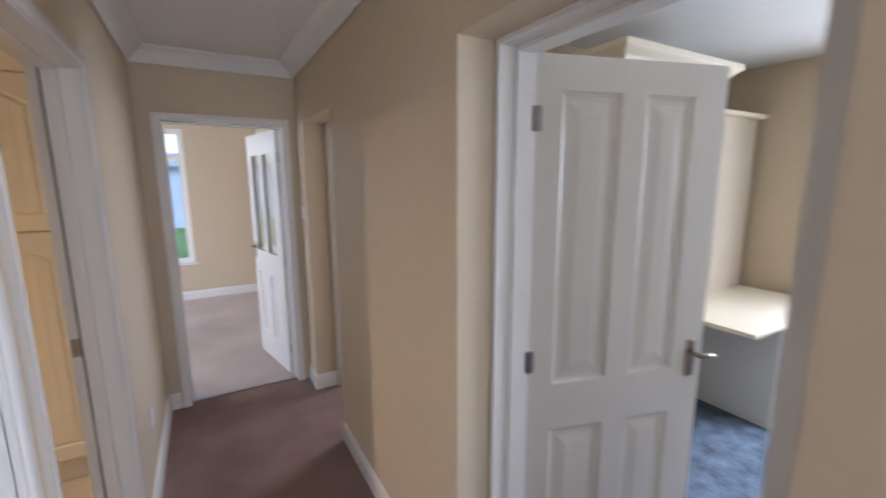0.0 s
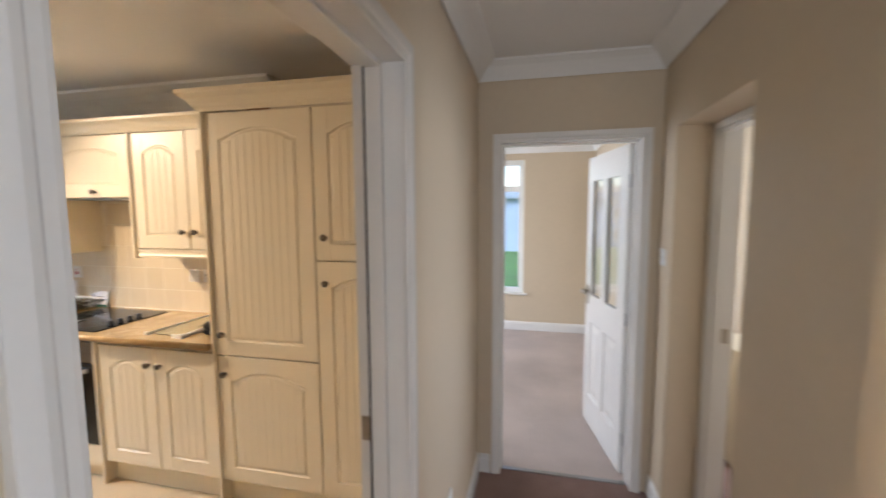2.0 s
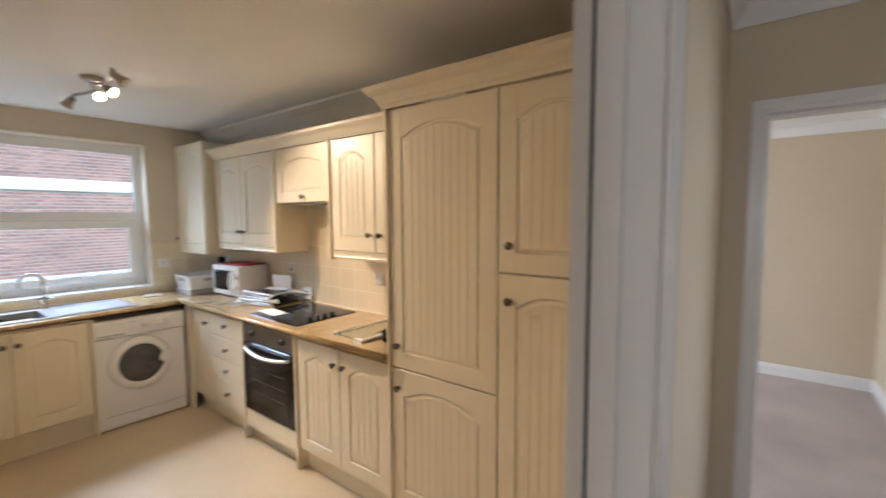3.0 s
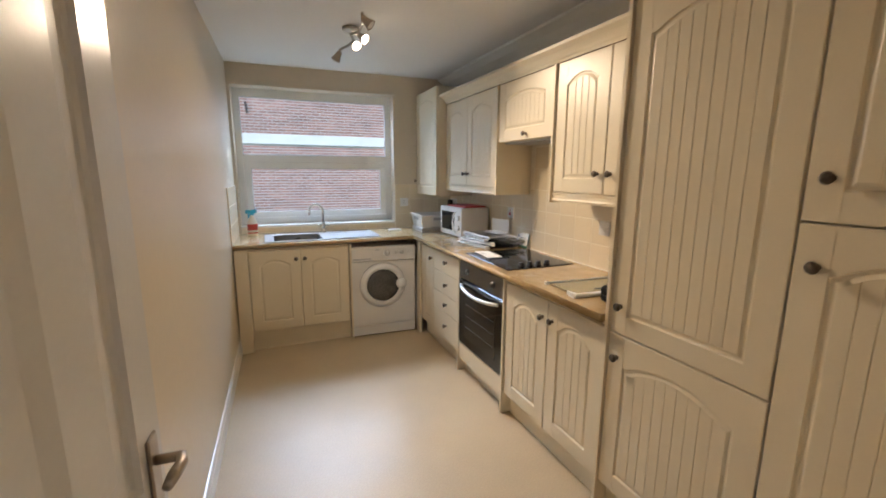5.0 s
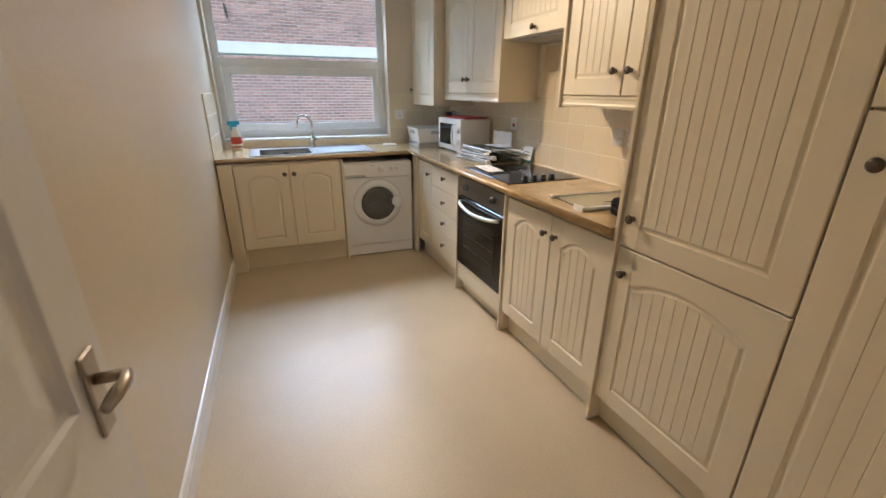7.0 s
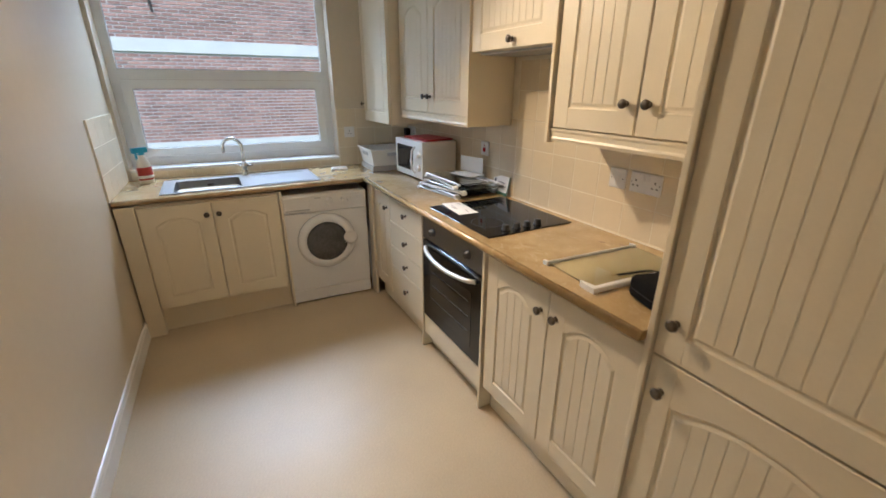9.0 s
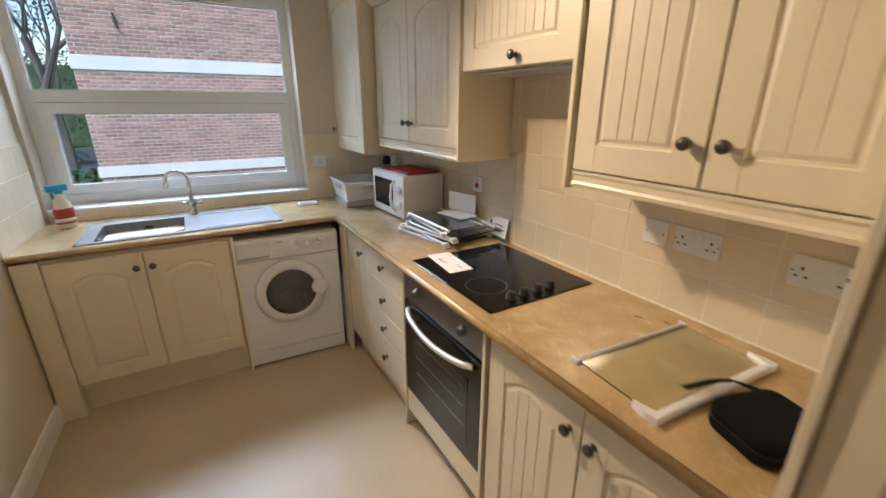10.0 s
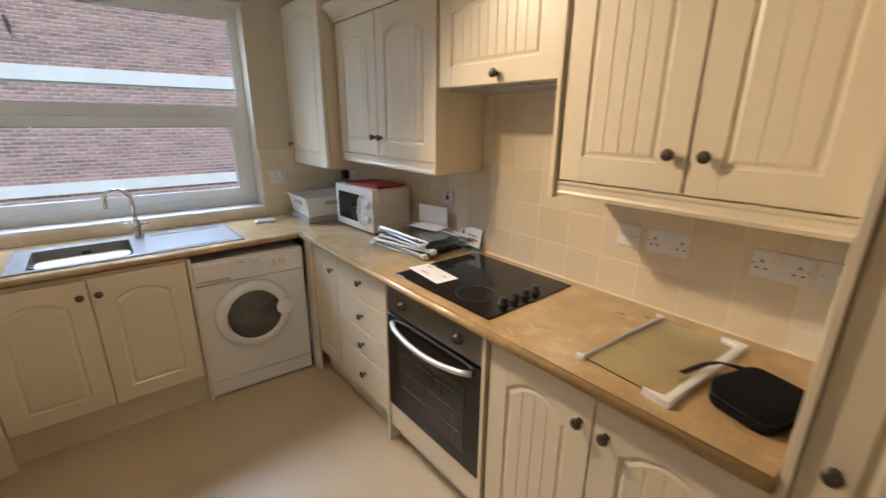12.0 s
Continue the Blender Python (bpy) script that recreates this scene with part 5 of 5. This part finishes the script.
part("back_panel", boxes((-0.018, 0.46, 0.86, 0.88, 0.0, 0.724)), M_GLOSS, desk)
hutch = thing("wall_panel", pose(2.42, 2.0, 0.756), "cream panelled back with a ledge above the dressing table", "panel")
part("panel_board", boxes((0.0, 1.12, -0.03, 0.0, 0.0, 1.27)), M_KWALL, hutch)
part("ledge", box(0.0, 1.12, -0.10, 0.015, 1.27, 1.30, 0.004), M_CREAM, hutch)

# ---- small room seen through its door ----
chest = thing("chest_of_drawers", pose(1.08, 4.0, 0), "cream chest of drawers with shallow drawers", "chest")
part("body", boxes((0.0, 0.75, 0.0, 0.42, 0.0, 0.72)), M_CREAM_IN, chest)
part("top", box(-0.015, 0.765, -0.02, 0.43, 0.72, 0.745, 0.004), M_CREAM, chest)
for k in range(4):
    part("drawer", box(0.01, 0.74, -0.018, 0.0, 0.05 + 0.165 * k, 0.205 + 0.165 * k, 0.006, 2), M_CREAM, chest)

# ---- outside ----
GZ = -2.85
single("ground", boxes((-400, 400, -400, 400, GZ - 0.2, GZ)), M_GRASS, "green lawn round the flats", "ground", kind="structure")
single("road", boxes((-58, -30, -90, 60, GZ, GZ + 0.02)), M_ASPHALT, "grey asphalt parking road", "road", kind="structure")
single("pavement", box(-30, -28.6, -90, 60, GZ, GZ + 0.11, 0.02), M_RENDER, "pale concrete pavement kerb", "pavement", kind="structure")

BX, BY0, BY1 = -13.0, 0.60, 11.5
house = thing("apartment_block", pose(BX, BY0, GZ), "red brick apartment block with white bands", "building")
part("wall", boxes((-9.0, -0.012, 0.0, BY1 - BY0, 0.0, 7.2)), M_MORTAR, house)
part("roof", boxes((-9.3, 0.25, -0.25, BY1 - BY0 + 0.25, 7.2, 7.45)), M_RENDER, house, "flat white roof edge")
for z0, z1 in ((0.07, 0.30), (2.21, 2.48)):
    part("band", box(-0.01, 0.04, -0.03, BY1 - BY0, z0 - GZ, z1 - GZ, 0.006), M_RENDER, house, "white painted concrete band")
part("drain_pipe", tube([(0.06, 0.86, 5.83), (0.06, 0.83, 6.12)], 0.022, 8), M_STRIP, house, "short dark pipe")


def tree(at, h, seed, leafy=0.5):
    """A bare-limbed tree with a thin, uneven crown."""
    rnd = random.Random(seed)
    t = thing("tree", pose(*at), "tall tree with dark trunk and thin winter crown", "tree", "trees beyond the flats")
    trunk = bmesh.new()
    tips = []

    def limb(p, d, ln, r, depth):
        pts, rad = [p], [r]
        q, dd = Vector(p), Vector(d)
        for k in range(4):
            dd = (dd + Vector((rnd.uniform(-.18, .18), rnd.uniform(-.18, .18), rnd.uniform(-.05, .16)))).normalized()
            q = q + dd * ln / 4
            pts.append(q.copy())
            rad.append(r * (1 - 0.16 * (k + 1)))
        b = tube(pts, r, 6, rad)
        me = mesh_of(b, "limb")
        trunk.from_mesh(me)
        bpy.data.meshes.remove(me)
        if depth == 0:
            tips.append((pts[-1], ln))
            return
        for k in range(rnd.choice((3, 3, 4))):
            a = rnd.uniform(0, 6.28)
            nd = (dd * 0.9 + Vector((math.cos(a), math.sin(a), 0.25)) * 0.75).normalized()
            limb(pts[rnd.choice((2, 3, 4))], nd, ln * rnd.uniform(0.5, 0.72), rad[3] * 0.6, depth - 1)
    limb(Vector((0, 0, 0)), (0, 0, 1), h * 0.5, h * 0.024, 4)
    part("trunk", trunk, M_BARK, t)
    crown = bmesh.new()
    for p, ln in tips:
        for k in range(int(7 * leafy) + 1):
            c = p + Vector((rnd.gauss(0, .45), rnd.gauss(0, .45), rnd.gauss(0, .4)))
            u = Vector((rnd.gauss(0, 1), rnd.gauss(0, 1), rnd.gauss(0, 1))).normalized() * 0.11
            v = u.cross(Vector((rnd.gauss(0, 1), rnd.gauss(0, 1), rnd.gauss(0, 1)))).normalized() * 0.07
            crown.faces.new([crown.verts.new(c + s) for s in (u, v, -u, -v)])
    part("crown", crown, M_LEAF, t)


def hedge(name, x0, x1, y0, y1, h, seed, n, label):
    """A clipped hedge: a dense heap of small leaves over a dark core."""
    rnd = random.Random(seed)
    t = thing(name, pose((x0 + x1) / 2, (y0 + y1) / 2, GZ), label, "hedge")
    w, d = (x1 - x0) / 2, (y1 - y0) / 2
    part("core", box(-w * 0.9, w * 0.9, -d * 0.95, d * 0.95, 0, h * 0.9, 0.2, 2), M_LEAF, t)
    b = bmesh.new()
    for k in range(n):
        c = Vector((rnd.uniform(-w, w), rnd.uniform(-d, d), rnd.uniform(0, h)))
        f = rnd.random()
        if f < 0.45:
            c.x = w * rnd.uniform(0.88, 1.04)
        elif f < 0.75:
            c.z = h * rnd.uniform(0.86, 1.08)
        u = Vector((rnd.gauss(0, 1), rnd.gauss(0, 1), rnd.gauss(0, 1))).normalized() * rnd.uniform(0.07, 0.16)
        v = u.cross(Vector((rnd.gauss(0, 1), rnd.gauss(0, 1), rnd.gauss(0, 1)))).normalized() * 0.09
        b.faces.new([b.verts.new(c + s) for s in (u, v, -u, -v)])
    part("foliage", b, M_LEAF, t)


tree((-22.0, -2.2, GZ), 13, 3, 1.6)
tree((-27.0, -2.6, GZ), 14, 21, 2.6)
tree((-40.0, -8.0, GZ), 15, 5, 1.6)
tree((-60.0, -9.0, GZ), 16, 8, 1.4)
tree((-62.0, -16.0, GZ), 15, 11, 1.4)
hedge("hedge", -21.5, -19.5, -3.2, 0.4, 2.0, 4, 5000, "low clipped green hedge beside the block")
hedge("hedge", -66.0, -60.0, -40, 2, 9.0, 6, 14000, "tall green hedge behind the parking")

# Made-up houses in place of a hazy blue-grey band; haze is in their colours.
far_house = thing("stand_in_house", pose(-6, 46, GZ), "stand-in houses beyond the lawn, haze put into their pale colour", "building")
part("wall", boxes((-22, 22, 0.0, 7.0, 0.0, 5.6)), M_HAZY_RENDER, far_house)
part("roof", boxes((-22.4, 22.4, -0.4, 7.4, 5.6, 6.0), (-22.2, 22.2, 1.2, 5.8, 6.0, 6.9)), M_HAZY_SLATE, far_house, "roof with haze put into its pale grey")
for fx in range(-20, 21, 5):
    for fz in (0.9, 3.4):
        fw = part("window", boxes((fx - 0.75, fx + 0.75, -0.06, 0.02, fz, fz + 1.2)), M_UPVC, far_house)
        part("pane", boxes((fx - 0.66, fx - 0.04, -0.075, -0.055, fz + 0.09, fz + 1.11), (fx + 0.04, fx + 0.66, -0.075, -0.055, fz + 0.09, fz + 1.11)), M_BLACK_GLASS, fw)

# parked car
car = thing("car", pose(-44.0, -6.6, GZ + 0.02, 0, 0, 100), "grey blue parked car on the road", "car")
b = bmesh.new()
prof = [(-2.05, 0.35), (-2.08, 0.65), (-1.95, 0.88), (-1.35, 0.96), (-0.75, 1.36), (0.55, 1.42), (1.25, 1.02), (1.95, 0.88), (2.08, 0.62), (2.05, 0.32)]
L = [b.verts.new((x, -0.86 + (0.14 if z > 1.0 else 0), z)) for x, z in prof]
R = [b.verts.new((x, 0.86 - (0.14 if z > 1.0 else 0), z)) for x, z in prof]
b.faces.new(L)
b.faces.new(R[::-1])
for k in range(len(prof)):
    b.faces.new((L[k], L[(k + 1) % len(prof)], R[(k + 1) % len(prof)], R[k]))
bmesh.ops.recalc_face_normals(b, faces=b.faces[:])
part("body", b, M_CARPAINT, car)
for s in (-1, 1):
    part("side_window", boxes((-1.0, 0.85, s * 0.775 - 0.01, s * 0.775 + 0.01, 1.0, 1.32)), M_BLACK_GLASS, car)
    for x in (-1.3, 1.3):
        w_ = part("wheel", lathe([(0.31, -0.1), (0.32, 0.0), (0.31, 0.1)], 20, "-y", (x, s * 0.80, 0.31)), M_TYRE, car)
        part("rim", lathe([(0.2, -0.11), (0.2, 0.11), (0.02, 0.12)], 16, "-y", (x, s * 0.80, 0.31)), M_STEEL, w_)

# ---- wall tiles, each a piece of its own ----


def tile_mesh(w, h, name="tile"):
    me = mesh_of(box(-w / 2, w / 2, -0.007, 0.0, -h / 2, h / 2, 0.0018), name)
    me.materials.append(M_TILE)
    return me


FULL = tile_mesh(0.1527, 0.1500)


def lay(parent, m, me, x, z):
    o = new("tile", me)
    o.parent = parent
    o.matrix_local = m @ pose(x, 0, z)


PX, PZ, Z0 = 0.1552, 0.1525, 0.905
part("grout", boxes((-4.74, -1.803, 3.6209, 3.6305, ZW, Z0 + 3 * PZ), (-3.218, -2.603, 3.6209, 3.6305, Z0 + 3 * PZ, 1.70)), M_GROUT, wall_north, "pale grout bed")
north = pose(0, 3.627, 0)
for c in range(-15, 4):
    x = -2.386 + PX * (c + 0.5)
    if x > -1.85 or x < -4.66:
        continue
    for r in range(5):
        if r > 2 and not (-3.215 < x - 0.07 and x + 0.07 < -2.60):
            continue
        lay(wall_north, north, FULL, x, Z0 + PZ * (r + 0.5))
part("grout", boxes((3.545, 4.18, -0.0087, 0.001, ZW, Z0 + 3 * PZ)), M_GROUT, wall_south, "pale grout bed")
for c in range(4):
    for r in range(3):
        lay(wall_south, pose(0, -0.0025, 0), FULL, 3.547 + PX * (c + 0.5), Z0 + PZ * (r + 0.5))
part("grout", boxes((-0.001, 0.0087, 0.405, 1.025, ZW, Z0 + 3 * PZ), (-0.001, 0.0087, -1.055, 0.405, ZW, 0.966)), M_GROUT, wall_window, "pale grout bed")
side = pose(0.0025, 0, 0, 0, 0, 90)
for c in range(4):
    for r in range(3):
        lay(wall_window, side, FULL, 0.407 + PX * (c + 0.5), Z0 + PZ * (r + 0.5))
LOW = tile_mesh(0.1527, 0.044)
for c in range(9):
    lay(wall_window, side, LOW, 0.402 - PX * (c + 0.5), 0.918 + 0.023)

# ---- bricks of the block opposite ----
BRICK = mesh_of(box(-0.012, 0.003, -0.104, 0.104, -0.0255, 0.0255), "brick")
BRICK.materials.append(M_BRICK)
wall_o = [o for o in house.children if o.name.startswith("wall")][0]
near, far = [], []
for row in range(int(7.2 / 0.075)):
    z = 0.0375 + row * 0.075
    if any(a - GZ - 0.03 < z < b_ - GZ + 0.03 for a, b_ in ((0.07, 0.30), (2.21, 2.48))):
        continue
    for col in range(48):
        y = 0.11 + 0.225 * col + (0.1125 if row % 2 else 0)
        if y > BY1 - BY0 - 0.12:
            continue
        if row % 2 and col == 0:
            far.append((0.05, z, 0.043))
        (near if (1.2 - GZ < z < 2.2 - GZ and y < 5.0) else far).append((y, z))
for y, z in near[:300]:
    o = new("brick", BRICK)
    o.parent = wall_o
    o.location = (0, y, z)
far += near[300:]
V, F = [], []
for y, z, *half in far:
    hl = half[0] if half else 0.104
    k = len(V)
    for dx in (-0.012, 0.003):
        V += [(dx, y - hl, z - 0.0255), (dx, y + hl, z - 0.0255), (dx, y + hl, z + 0.0255), (dx, y - hl, z + 0.0255)]
    F += [(k + 4, k + 5, k + 6, k + 7), (k, k + 1, k + 5, k + 4), (k + 1, k + 2, k + 6, k + 5), (k + 2, k + 3, k + 7, k + 6), (k + 3, k, k + 4, k + 7)]
me = bpy.data.meshes.new("bricks")
me.from_pydata(V, [], F)
M_BRICK2 = M_BRICK.copy()
M_BRICK2.name = "red_brick_rest"
t2 = M_BRICK2.node_tree
info = [n for n in t2.nodes if n.type == "OBJECT_INFO"][0]
geo = t2.nodes.new("ShaderNodeNewGeometry")
for l in list(info.outputs["Random"].links):
    t2.links.new(geo.outputs["Random Per Island"], l.to_socket)
me.materials.append(M_BRICK2)
rest = new("bricks", me)
rest.parent = wall_o
tagged(rest, "weathered red bricks in stretcher bond", kind="stuff")
